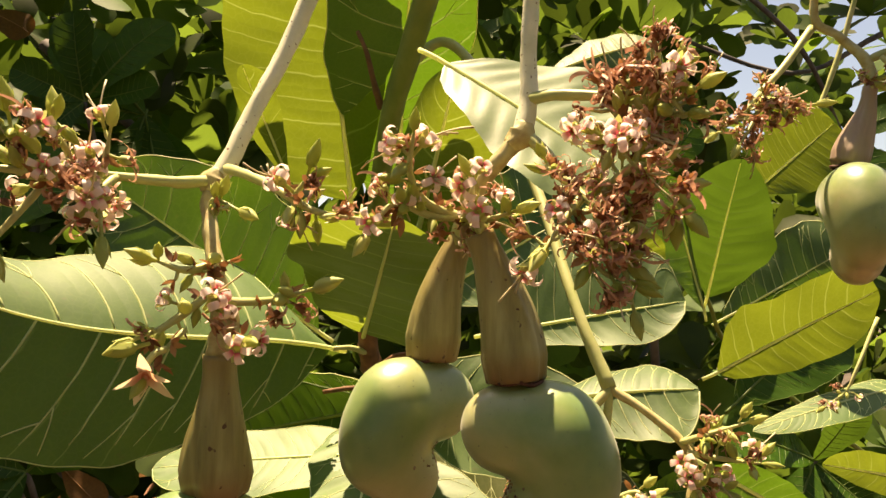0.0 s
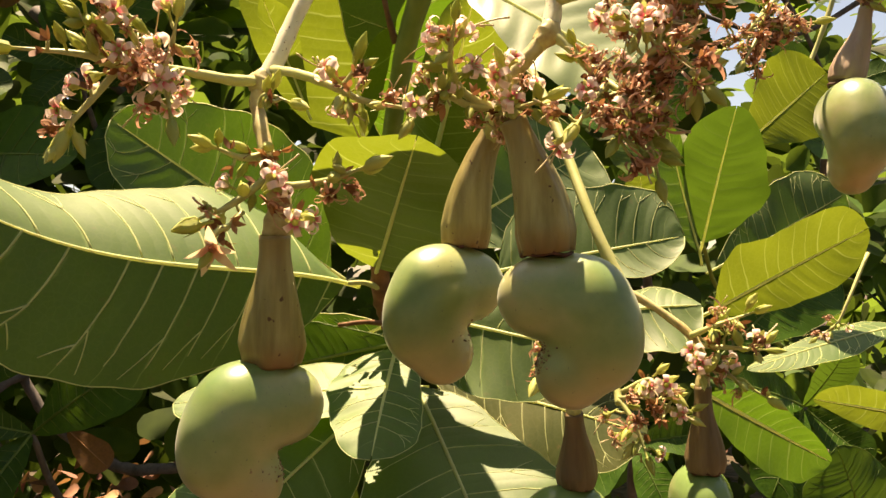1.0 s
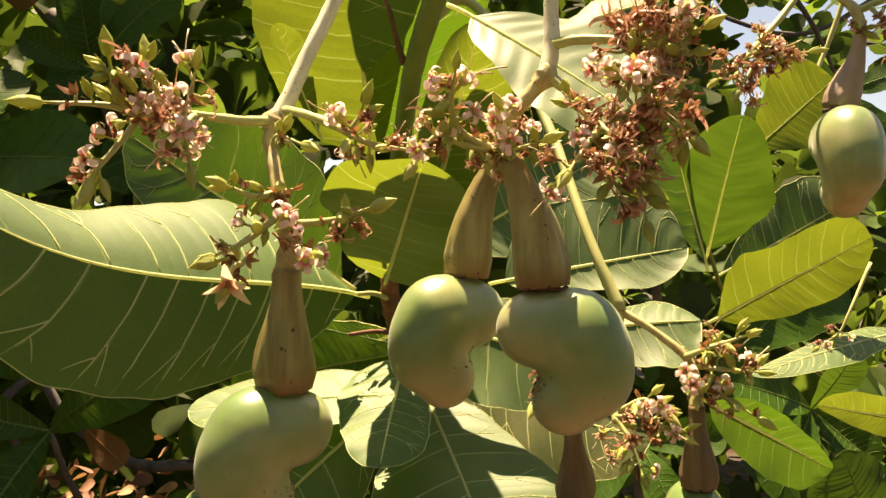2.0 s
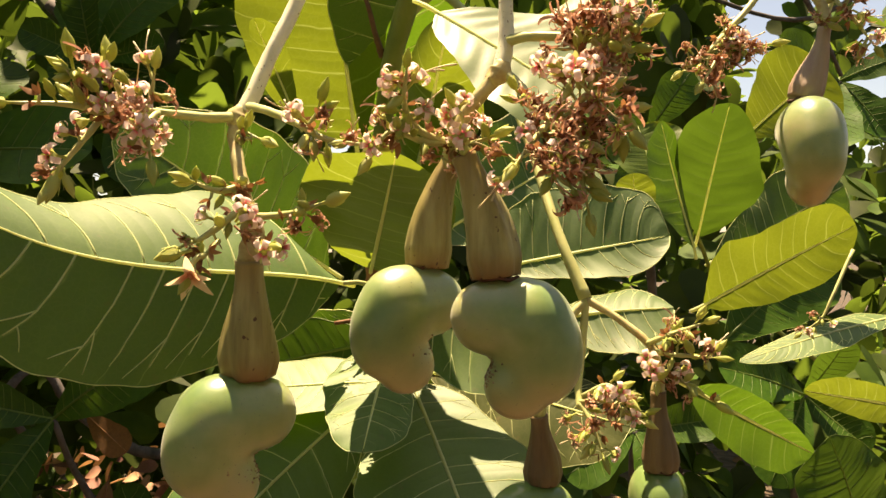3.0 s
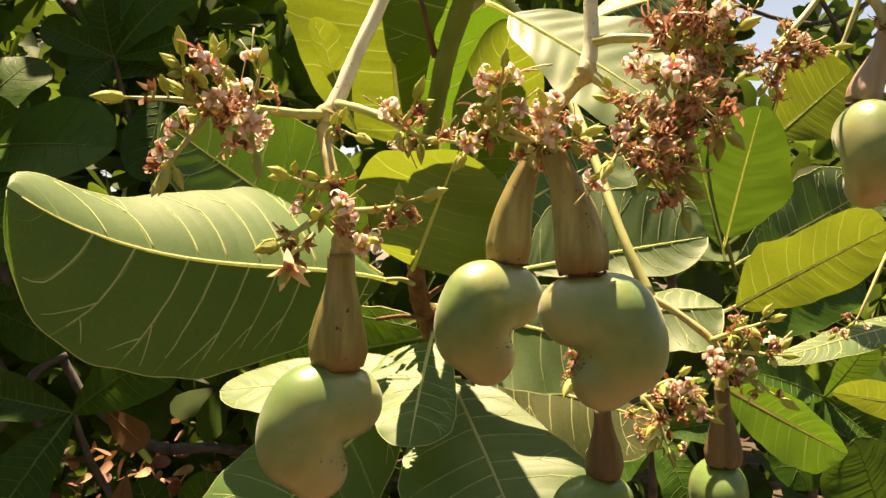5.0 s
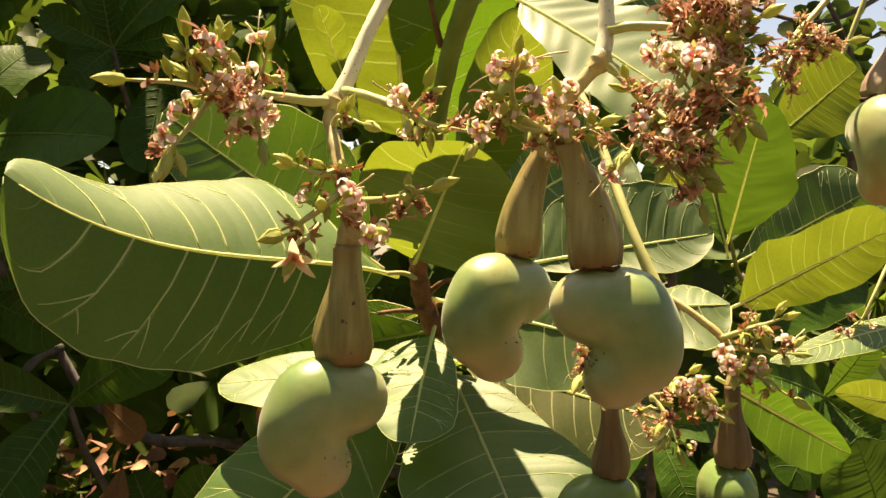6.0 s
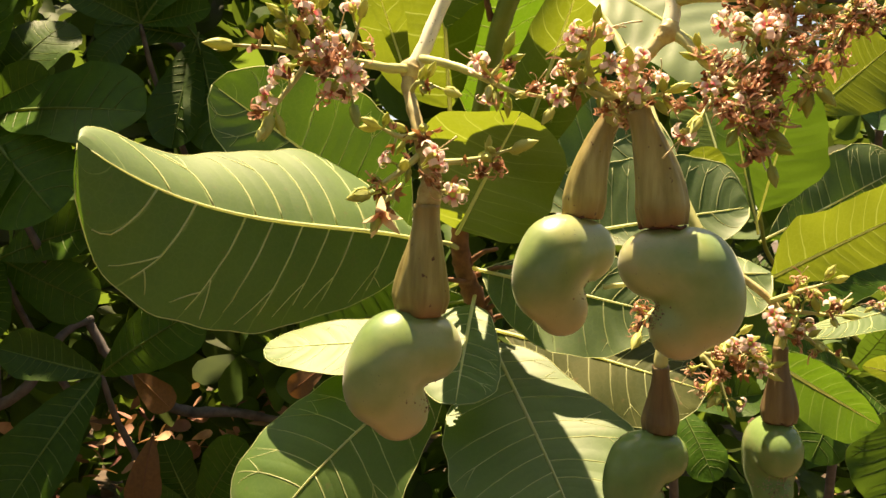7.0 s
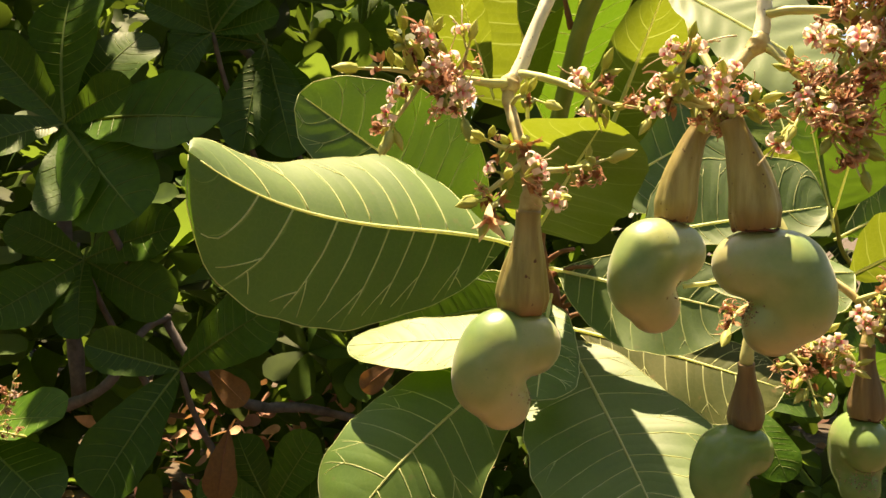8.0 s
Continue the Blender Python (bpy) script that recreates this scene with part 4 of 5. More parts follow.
def nut_mesh(mat, height, mirror=1, squash=0.86, seed=0):
    """A kidney nut with its top at the origin."""
    mid = np.array([0.24, 0.0, -0.46])
    verts, faces = [], []
    rings, segs = 46, 60
    for i in range(rings + 1):
        th = math.pi * i / rings
        for s in range(segs if 0 < i < rings else 1):
            ph = 2 * math.pi * s / segs
            d = np.array([math.sin(th) * math.cos(ph), math.sin(th) * math.sin(ph), math.cos(th)])
            p = skin_at(mid, d, 0.9)
            p = p + d * 0.006 * noise.noise(Vector(p * 4 + seed))
            verts.append((p[0] * height * mirror, p[1] * height * squash, p[2] * height))
    idx = lambda i, s: 0 if i == 0 else (1 + (rings - 1) * segs if i == rings else 1 + (i - 1) * segs + s % segs)
    for i in range(rings):
        for s in range(segs):
            q = [idx(i, s), idx(i + 1, s), idx(i + 1, s + 1), idx(i, s + 1)]
            q = list(dict.fromkeys(q))
            faces.append(tuple(q if mirror > 0 else reversed(q)))
    return raw_mesh("nut", verts, faces, mat)


def scar_mesh(height, mirror=1, seed=0):
    """Rough brown grains on the inner bend of the kidney."""
    rnd = random.Random(seed)
    verts, faces = [], []
    for _ in range(120):
        y, z = rnd.gauss(0, 0.085), rnd.gauss(-0.665, 0.055)
        c = skin_at(np.array([0.3, y, z]), np.array([-1.0, 0, 0]), 0.6)
        r = rnd.uniform(0.004, 0.013)
        n = len(verts)
        for dx, dy, dz in ((1, 0, 0), (-1, 0, 0), (0, 1, 0), (0, -1, 0), (0, 0, 1), (0, 0, -1)):
            verts.append(((c[0] + dx * r) * height * mirror, (c[1] + dy * r) * height * 0.86, (c[2] + dz * r) * height))
        for a, b, e in ((0, 2, 4), (2, 1, 4), (1, 3, 4), (3, 0, 4), (2, 0, 5), (1, 2, 5), (3, 1, 5), (0, 3, 5)):
            faces.append((n + a, n + b, n + e))
    return raw_mesh("scar", verts, faces, SCAR)


def apple_mesh(points, radii, mat, seed=0, ribs=8):
    """The swelling stalk of the fruit: lathe rings along a bent axis with shallow ribs."""
    path = smooth_path(points, 9)
    n, segs = len(path), 56
    r = np.interp(np.linspace(0, 1, n), np.linspace(0, 1, len(radii)), radii)
    tang = np.gradient(path, axis=0)
    tang /= np.linalg.norm(tang, axis=1, keepdims=True)
    verts, faces = [], []
    for i in range(n):
        u = np.cross(tang[i], (0, 1, 0))
        u /= np.linalg.norm(u)
        w = np.cross(tang[i], u)
        s = i / (n - 1)
        for k in range(segs):
            a = 2 * math.pi * k / segs
            ridge = 0.97 + (0.02 + 0.09 * s) * (abs(math.sin(0.5 * ribs * a + seed + 0.6 * s)) ** 0.5 - 0.6) * 1.3 + 0.07 * noise.noise(Vector((math.cos(a) * 1.5, math.sin(a) * 1.5, s * 2 + seed)))
            verts.append(path[i] + r[i] * ridge * (math.cos(a) * u + math.sin(a) * w))
    for i in range(n - 1):
        for k in range(segs):
            a, b = i * segs + k, i * segs + (k + 1) % segs
            faces.append((a, b, b + segs, a + segs))
    faces.append(tuple(reversed(range(segs))))
    faces.append(tuple((n - 1) * segs + k for k in range(segs)))
    return raw_mesh("apple", verts, faces, mat)


def fruit(axis, top_r, low_r, height, mirror, turn, lean, label, apple=APPLE, skin=NUT, seed=0, group="cashew fruits", aside=0.0):
    """A young cashew: ribbed apple above, kidney nut hanging below. axis: points from the apple's top to its lower end."""
    base = Vector(axis[0])
    ob = thing("cashew_fruit", base, label, "fruit", group)
    local = [np.array(Vector(p) - base) for p in axis]
    prof = [top_r, top_r * 1.0, top_r * 0.84 + low_r * 0.15, top_r * 0.6 + low_r * 0.40, top_r * 0.3 + low_r * 0.70, low_r * 0.96, low_r * 1.03, low_r * 0.92]
    part("apple", apple_mesh(local, prof, apple, seed), ob)
    end = Vector(local[-1])
    # dark ragged rim where the nut joins
    rim = []
    for k in range(41):
        a = 2 * math.pi * k / 40
        rim.append(np.array(end) + np.array((math.cos(a) * low_r * 0.82, math.sin(a) * low_r * 0.82, -0.0004 + 0.0003 * math.sin(5 * a + seed))))
    v, fc = tube_data(rim, [low_r * 0.075], 6, 0.5)
    part("rim", raw_mesh("rim", v, fc, RIM), ob, None, "dark ragged rim between apple and nut")
    m = Matrix.Translation(end + Vector((aside, 0, 0.0012))) @ pose(0, 0, 0, 0, lean, turn)
    nut = part("nut", nut_mesh(skin, height, mirror, seed=seed), ob, m, "smooth green kidney-shaped nut")
    part("scar", scar_mesh(height, mirror, seed), nut, None, "rough brown scar")
    return ob


fruit([(-0.0534, 0.1851, 1.4877), (-0.0537, 0.1863, 1.4769), (-0.0547, 0.1885, 1.4650), (-0.0554, 0.1906, 1.4547)], 0.0042, 0.0086, 0.0420, -1, 27, 3, "green cashew fruit hanging alone under its flower stalk", seed=1, aside=0.0018)
fruit([(0.0057, 0.2029, 1.5179), (0.0020, 0.2039, 1.5104), (-0.0017, 0.2050, 1.4978), (-0.0033, 0.2062, 1.4853)], 0.0036, 0.0072, 0.0413, -1, 30, 2, "green cashew fruit touching its twin, its hollow turned inwards", seed=2)
fruit([(0.0085, 0.1799, 1.5162), (0.0117, 0.1801, 1.5077), (0.0155, 0.1804, 1.4946), (0.0169, 0.1807, 1.4821)], 0.0038, 0.0077, 0.0412, 1, -8, 2, "large green cashew fruit hanging beside its twin", seed=3)
fruit([(0.0372, 0.2600, 1.4274), (0.0380, 0.2621, 1.4186), (0.0391, 0.2653, 1.4090), (0.0390, 0.2665, 1.4004)], 0.0034, 0.0075, 0.0415, -1, 20, 0, "small shaded cashew fruit with a reddish apple", apple=APPLE_RED, skin=NUT_SMALL, seed=4)
fruit([(0.0798, 0.2487, 1.4378), (0.0799, 0.2489, 1.4276), (0.0806, 0.2500, 1.4178), (0.0807, 0.2512, 1.4089)], 0.0030, 0.0068, 0.0410, 1, 82, 0, "small cashew fruit with glossy nut below a flower cluster", apple=APPLE_RED, skin=NUT_SMALL, seed=5)
fruit([(0.1604, 0.2831, 1.5806), (0.1587, 0.2837, 1.5711), (0.1550, 0.2845, 1.5605), (0.1517, 0.2851, 1.5514)], 0.0028, 0.0068, 0.0465, 1, -97, 3, "cashew fruit with a pale apple and green oval nut", apple=APPLE_PALE, seed=6)
fruit([(0.1516, 0.2880, 1.6820), (0.1520, 0.2888, 1.6710), (0.1525, 0.2894, 1.6622), (0.1527, 0.2899, 1.6545)], 0.0028, 0.0068, 0.0395, 1, -80, 3, "cashew fruit hanging above, only its tip in view", apple=APPLE_PALE, seed=7)


# ---- flowers ----
def strip(points, widths, side, verts, faces):
    n = len(verts)
    side = np.array(side, float)
    for p, w in zip(points, widths):
        verts += [p - side * w, p + np.array([0, 0, 0.15 * w]), p + side * w]
    for i in range(len(points) - 1):
        a = n + 3 * i
        faces += [(a, a + 1, a + 4, a + 3), (a + 1, a + 2, a + 5, a + 4)]


def petals_mesh(seed, mat, old=False):
    rnd = random.Random(seed)
    verts, faces = [], []
    count = 8 if old else 5
    for k in range(count):
        a = 2 * math.pi * k / count + rnd.uniform(-0.25, 0.25)
        out = np.array([math.cos(a), math.sin(a), 0.0])
        side = np.array([-math.sin(a), math.cos(a), 0.0])
        if old:
            side = side * math.cos(1.0) + np.array([0, 0, 1.0]) * math.sin(rnd.uniform(-1, 1))
            pts, p, ang = [], np.array([0, 0, 0.0046]) + out * 0.0005, rnd.uniform(0.3, 1.2)
            turn, roll = rnd.choice((-1, -1, 1)) * rnd.uniform(2.6, 6.5), rnd.uniform(-0.7, 0.7)
            for s in range(8):
                pts.append(p)
                p = p + 0.00110 * (out * math.cos(ang) + np.array([0, 0, 1]) * math.sin(ang) + side * roll)
                ang += turn / 7 * rnd.uniform(0.4, 1.8)
            strip(pts, [0.0003, 0.0006, 0.0007, 0.0007, 0.0006, 0.0005, 0.0004, 0.0002], side, verts, faces)
        else:
            pts, p, ang = [], np.array([0, 0, 0.0040]) + out * 0.0007, 1.35
            bend = rnd.uniform(4.0, 5.4)
            for s in range(7):
                pts.append(p)
                p = p + 0.00105 * (out * math.cos(ang) + np.array([0, 0, 1]) * math.sin(ang))
                ang -= bend / 6
            strip(pts, [0.0005, 0.0006, 0.0008, 0.0009, 0.0009, 0.0007, 0.0002], side, verts, faces)
    return raw_mesh("corolla", verts, faces, mat)


def lathe(profile, segs, verts, faces, at=(0, 0, 0), axis=(0, 0, 1)):
    n, q = len(verts), Vector((0, 0, 1)).rotation_difference(Vector(axis)).to_matrix()
    for z, r in profile:
        for k in range(segs):
            a = 2 * math.pi * k / segs
            verts.append(np.array(q @ Vector((r * math.cos(a), r * math.sin(a), z))) + np.array(at))
    for i in range(len(profile) - 1):
        for k in range(segs):
            a, b = n + i * segs + k, n + i * segs + (k + 1) % segs
            faces.append((a, b, b + segs, a + segs))


def calyx_mesh(seed, mat=BUD):
    """A short stalk, a cup and five pointed sepals."""
    rnd = random.Random(seed)
    verts, faces = [], []
    lathe([(-0.001, 0.0004), (0.002, 0.00042), (0.0024, 0.0010), (0.0036, 0.0015), (0.0046, 0.0013), (0.0048, 0.0006)], 6, verts, faces)
    for k in range(5):
        a = 2 * math.pi * (k + 0.5) / 5 + rnd.uniform(-0.2, 0.2)
        out, side = np.array([math.cos(a), math.sin(a), 0]), np.array([-math.sin(a), math.cos(a), 0])
        lean = rnd.uniform(0.3, 0.8)
        pts = [np.array([0, 0, 0.003]) + out * 0.001 + s * 0.0032 * (out * lean + np.array([0, 0, 1 - 0.5 * lean])) for s in (0, 0.4, 0.75, 1)]
        strip(pts, [0.0005, 0.0008, 0.0006, 0.0001], side, verts, faces)
    return raw_mesh("flower", verts, faces, mat)


def stamen_mesh(seed):
    rnd = random.Random(seed)
    verts, faces = [], []
    for k in range(3):
        a = rnd.uniform(0, 6.28)
        d = np.array([math.cos(a) * 0.5, math.sin(a) * 0.5, 1])
        long = rnd.uniform(0.003, 0.0062) if k else 0.0085
        path = [np.array([0, 0, 0.004]) + d * long * s + np.array([0.002 * s * s, 0, -0.001 * s * s]) for s in np.linspace(0, 1, 5)]
        v, fc = tube_data(path, [0.00024, 0.00018, 0.00026], 4, start=len(verts))
        verts += list(v)
        faces += fc
    return raw_mesh("stamen", verts, faces, STAMEN)


def bud_mesh(seed):
    """A closed bud: stalk, swollen pointed body with faint facets and two small sepals."""
    rnd = random.Random(seed)
    verts, faces = [], []
    h, fat = rnd.uniform(0.0060, 0.0088), rnd.uniform(0.85, 1.3)
    lathe([(-0.001, 0.0004), (0.0015, 0.00045), (0.0020, 0.0009 * fat), (0.0018 + h * 0.15, 0.00125 * fat), (0.0018 + h * 0.4, 0.0014 * fat), (0.0018 + h * 0.65, 0.0011 * fat), (0.0018 + h * 0.86, 0.0005 * fat), (0.0018 + h, 0.0001)], 8, verts, faces)
    for k in range(3):
        a = 2.1 * k + rnd.random()
        out, side = np.array([math.cos(a), math.sin(a), 0]), np.array([-math.sin(a), math.cos(a), 0])
        pts = [np.array([0, 0, 0.002]) + out * (0.0010 * fat + 0.0009 * s) + np.array([0, 0, 0.0042 * s]) for s in (0, 0.5, 1)]
        strip(pts, [0.0006, 0.0006, 0.0001], side, verts, faces)
    return raw_mesh("bud", verts, faces, BUD)


def bract_mesh(seed, mat):
    rnd = random.Random(seed)
    verts, faces = [], []
    for k in range(3):
        a = rnd.uniform(0, 6.28)
        out, side = np.array([math.cos(a), math.sin(a), 0]), np.array([-math.sin(a), math.cos(a), 0])
        long, curl = rnd.uniform(0.003, 0.0055), rnd.uniform(-1.2, 1.0)
        p, ang, pts = np.zeros(3), rnd.uniform(0.5, 1.2), []
        for s in range(5):
            pts.append(p)
            p = p + long / 4 * (out * math.cos(ang) + np.array([0, 0, 1]) * math.sin(ang))
            ang += curl / 4
        strip(pts, [0.0004, 0.0009, 0.001, 0.0006, 0.0001], side, verts, faces)
    return raw_mesh("bract", verts, faces, mat)


def star_mesh(seed):
    """Five long narrow petals spread from a small cup."""
    rnd = random.Random(seed)
    verts, faces = [], []
    for k in range(5):
        a = 1.256 * k + rnd.uniform(-0.25, 0.25)
        out, side = np.array([math.cos(a), math.sin(a), 0]), np.array([-math.sin(a), math.cos(a), 0])
        long, ang, p, pts = rnd.uniform(0.006, 0.0085), rnd.uniform(0.3, 0.9), np.array([0, 0, 0.001]), []
        for _ in range(6):
            pts.append(p)
            p = p + long / 5 * (out * math.cos(ang) + np.array([0, 0, 1]) * math.sin(ang))
            ang -= rnd.uniform(-0.05, 0.25)
        strip(pts, [0.0009, 0.0012, 0.0012, 0.0009, 0.0006, 0.0001], side, verts, faces)
    lathe([(-0.0012, 0.0006), (0.0, 0.0013), (0.0015, 0.0014), (0.002, 0.0006)], 7, verts, faces)
    return raw_mesh("flower", verts, faces, PETAL_STAR)


PINK = [petals_mesh(s, PETAL) for s in range(5)]
OLD = [petals_mesh(20 + s, PETAL_OLD, True) for s in range(6)]
CUPS = [calyx_mesh(40 + s) for s in range(4)]
DRY_CUPS = [calyx_mesh(45 + s, BRACT) for s in range(4)]
STAMENS = [stamen_mesh(60 + s) for s in range(4)]
BUDS = [bud_mesh(80 + s) for s in range(5)]
BRACTS = [bract_mesh(100 + s, BRACT) for s in range(5)]


def turned(at, way, spin, size):
    q = Vector((0, 0, 1)).rotation_difference(Vector(way).normalized())
    return Matrix.Translation(at) @ q.to_matrix().to_4x4() @ Matrix.Rotation(spin, 4, "Z") @ Matrix.Scale(size, 4)


def blossom(parent, kind, at, way, rnd, size=1.0):
    """at: world place of the foot. way: where it looks."""
    m = turned(Vector(at) - parent.location, way, rnd.uniform(0, 6.28), size * rnd.uniform(0.85, 1.15))
    if kind == "bud":
        part("bud", rnd.choice(BUDS), parent, m)
    elif kind == "bract":
        part("bract", rnd.choice(BRACTS), parent, m)
    else:
        cup = part("flower", rnd.choice(CUPS if kind == "pink" or rnd.random() < 0.3 else DRY_CUPS), parent, m @ Matrix.Scale(1.22 if kind == "pink" else 1.0, 4))
        part("corolla", rnd.choice(PINK if kind == "pink" else OLD), cup)
        if rnd.random() < 0.5:
            part("stamen", rnd.choice(STAMENS), cup)


def spray(parent, points, radius, mix, count, seed, spread=1.0, size=1.0, mat=STALK, low=0.1):
    """A side stalk with blossoms crowded round it. mix: chances of pink, old, bud, bract."""
    rnd = random.Random(seed)
    count, spread, size = max(3, round(count * 0.54)), spread * 0.72, size * 0.82
    if radius:
        tube("branchlet", points, [radius, radius * 0.75, radius * 0.3], mat, parent, 7, 5, rough=0.25)
    path = smooth_path(points, 10)
    if radius:
        blossom(parent, "bud", path[-1] - (path[-1] - path[-2]) * 0.5, path[-1] - path[-2], rnd, size * 1.1)
    for _ in range(count):
        s = (low + (1 - low) * rnd.random()) * (len(path) - 1)
        i = min(int(s), len(path) - 2)
        p = Vector(path[i] + (path[i + 1] - path[i]) * (s - i))
        along = Vector(path[i + 1] - path[i]).normalized()
        way = Vector((rnd.gauss(0, 1), rnd.gauss(-0.35, 1), rnd.gauss(0.1, 1))).normalized()
        way = (way - along * way.dot(along) * 0.6).normalized()
        kind = rnd.choices(("pink", "old", "bud", "bract"), (0.5 * mix[0], mix[1], 1.0 * mix[2], 1.2 * mix[3]))[0]
        far = rnd.random() ** 0.8 * spread * (0.35 if kind == "bud" else 1.0)
        foot = p + way * far
        if far > 0.002:
            mid = (p + foot) / 2 + Vector((0, 0, -0.0006))
            tube("pedicel", [p, mid, foot], [0.0005, 0.0004], mat, parent, 4, 2)
        blossom(parent, kind, foot, (way + along * 0.5 + Vector((0, -0.2, 0))).normalized(), rnd, size)


WITHERED, BUDDY, MIXED = (0.5, 12, 0.8, 4), (1, 1, 6, 3), (2, 4, 3, 3)

# the flower stalk that carries the single fruit
one = thing("flower_panicle", (-0.0584, 0.1983, 1.5327), "forked pale green flower stalk with pink flowers, bearing one fruit", "flower", "flower panicles")
tube("stalk", [(-0.0303, 0.2176, 1.6109), (-0.0428, 0.2120, 1.5741), (-0.0509, 0.2061, 1.5536), (-0.0569, 0.2013, 1.5369), (-0.0605, 0.1993, 1.5303)], [0.0027, 0.0025, 0.0023, 0.0026, 0.0027], STALK_PALE, one, 10, rough=0.12)
tube("stalk", [(-0.0605, 0.1993, 1.5306), (-0.0605, 0.1964, 1.5235), (-0.0571, 0.1907, 1.5130), (-0.0546, 0.1869, 1.5031), (-0.0526, 0.1860, 1.4955), (-0.0532, 0.1851, 1.4870)], [0.0021, 0.0019, 0.0021, 0.0024, 0.0031, 0.0038], STALK_RED, one, 9, rough=0.3)
spray(one, [(-0.0605, 0.1993, 1.5317), (-0.0683, 0.1881, 1.5299), (-0.0764, 0.1780, 1.5296), (-0.0828, 0.1709, 1.5295)], 0.0017, (2, 3, 1, 1), 6, 1, 0.004, low=0.6)
spray(one, [(-0.0764, 0.1780, 1.5296), (-0.0779, 0.1700, 1.5248), (-0.0811, 0.1640, 1.5252), (-0.0848, 0.1608, 1.5307)], 0.0010, (8, 7, 1, 2), 40, 2, 0.008)
spray(one, [(-0.0828, 0.1709, 1.5295), (-0.0823, 0.1658, 1.5333), (-0.0838, 0.1627, 1.5372), (-0.0825, 0.1607, 1.5389)], 0.0009, (2, 4, 4, 2), 12, 3, 0.006)
spray(one, [(-0.0783, 0.1720, 1.5268), (-0.0738, 0.1660, 1.5317), (-0.0716, 0.1630, 1.5371)], 0.0009, (4, 2, 2, 1), 7, 4, 0.004)
spray(one, [(-0.0828, 0.1709, 1.5266), (-0.0872, 0.1638, 1.5271), (-0.0918, 0.1587, 1.5280), (-0.1022, 0.1505, 1.5270)], 0.0013, (3, 2, 6, 2), 22, 5, 0.006, low=0.25)
spray(one, [(-0.0887, 0.1638, 1.5268), (-0.0908, 0.1606, 1.5337), (-0.0909, 0.1585, 1.5385)], 0.0010, (1, 3, 5, 2), 10, 6, 0.005)
spray(one, [(-0.0862, 0.1658, 1.5264), (-0.0897, 0.1619, 1.5195), (-0.0941, 0.1589, 1.5123), (-0.0954, 0.1559, 1.5075)], 0.0010, (2, 2, 5, 2), 12, 7, 0.005, low=0.3)
spray(one, [(-0.0779, 0.1700, 1.5248), (-0.0747, 0.1662, 1.5194), (-0.0735, 0.1643, 1.5152)], 0.0008, (3, 4, 1, 1), 6, 8, 0.004)
spray(one, [(-0.0567, 0.1993, 1.5352), (-0.0461, 0.1886, 1.5306), (-0.0373, 0.1809, 1.5256), (-0.0291, 0.1771, 1.5210), (-0.0176, 0.1794, 1.5193)], 0.0015, (2, 2, 6, 3), 26, 9, 0.006, low=0.5)
spray(one, [(-0.0348, 0.1789, 1.5252), (-0.0323, 0.1779, 1.5282), (-0.0313, 0.1769, 1.5304)], 0.0008, (5, 2, 1, 1), 6, 10, 0.003)
spray(one, [(-0.0598, 0.1964, 1.5235), (-0.0564, 0.1885, 1.5255), (-0.0490, 0.1827, 1.5222)], 0.0009, BUDDY, 9, 11, 0.004)
spray(one, [(-0.0565, 0.1887, 1.5093), (-0.0616, 0.1826, 1.5078), (-0.0671, 0.1785, 1.5099)], 0.0013, (0, 1, 5, 6), 16, 12, 0.006)
spray(one, [(-0.0555, 0.1868, 1.5032), (-0.0639, 0.1808, 1.4953), (-0.0698, 0.1767, 1.4919)], 0.0012, (1, 1, 3, 6), 16, 13, 0.005)
spray(one, [(-0.0539, 0.1859, 1.5005), (-0.0440, 0.1791, 1.5002), (-0.0364, 0.1743, 1.5011), (-0.0292, 0.1704, 1.5030)], 0.0012, (1, 1, 5, 4), 18, 14, 0.005, low=0.3)
spray(one, [(-0.0557, 0.1809, 1.4969), (-0.0553, 0.1749, 1.4978)], 0, (5, 1, 0, 2), 6, 15, 0.003)
spray(one, [(-0.0491, 0.1812, 1.4915), (-0.0450, 0.1752, 1.4913)], 0.0008, (6, 0, 0, 1), 5, 16, 0.003)
spray(one, [(-0.0548, 0.1887, 1.5127), (-0.0542, 0.1859, 1.5039), (-0.0524, 0.1841, 1.4937)], 0, (0, 2, 2, 6), 22, 17, 0.004)
spray(one, [(-0.0606, 0.1809, 1.4936), (-0.0642, 0.1769, 1.4886), (-0.0661, 0.1739, 1.4845)], 0.0007, (1, 1, 2, 2), 6, 18, 0.003)

# the spent orange flower with long narrow petals that hangs from the lowest twig
part("flower", star_mesh(7), one, turned(Vector((-0.0662, 0.1729, 1.4850)) - one.location, (0.15, -0.75, -0.62), 0.6, 1.2), "spent orange-brown flower with long narrow petals")
tube("pedicel", [(-0.0632, 0.1759, 1.4894), (-0.0645, 0.1739, 1.4888), (-0.0659, 0.1729, 1.4869), (-0.0662, 0.1729, 1.4850)], [0.0009, 0.0008, 0.0008], STALK, one, 6, 4)
part("bud", BUDS[2], one, turned(Vector((-0.0675, 0.1748, 1.4905)) - one.location, (-1, -0.1, -0.25), 0.3, 1.15))
part("bud", BUDS[0], one, turned(Vector((-0.0939, 0.1569, 1.5113)) - one.location, (-0.2, -0.3, -1), 0.3, 1.1))

tube("node", [(-0.0585, 0.2003, 1.5342), (-0.0600, 0.1996, 1.5318), (-0.0604, 0.1988, 1.5285)], [0.0024, 0.0036, 0.0024], STALK_RED, one, 16, 6, rough=0.35, label="knobbly brown node where the stalk forks")
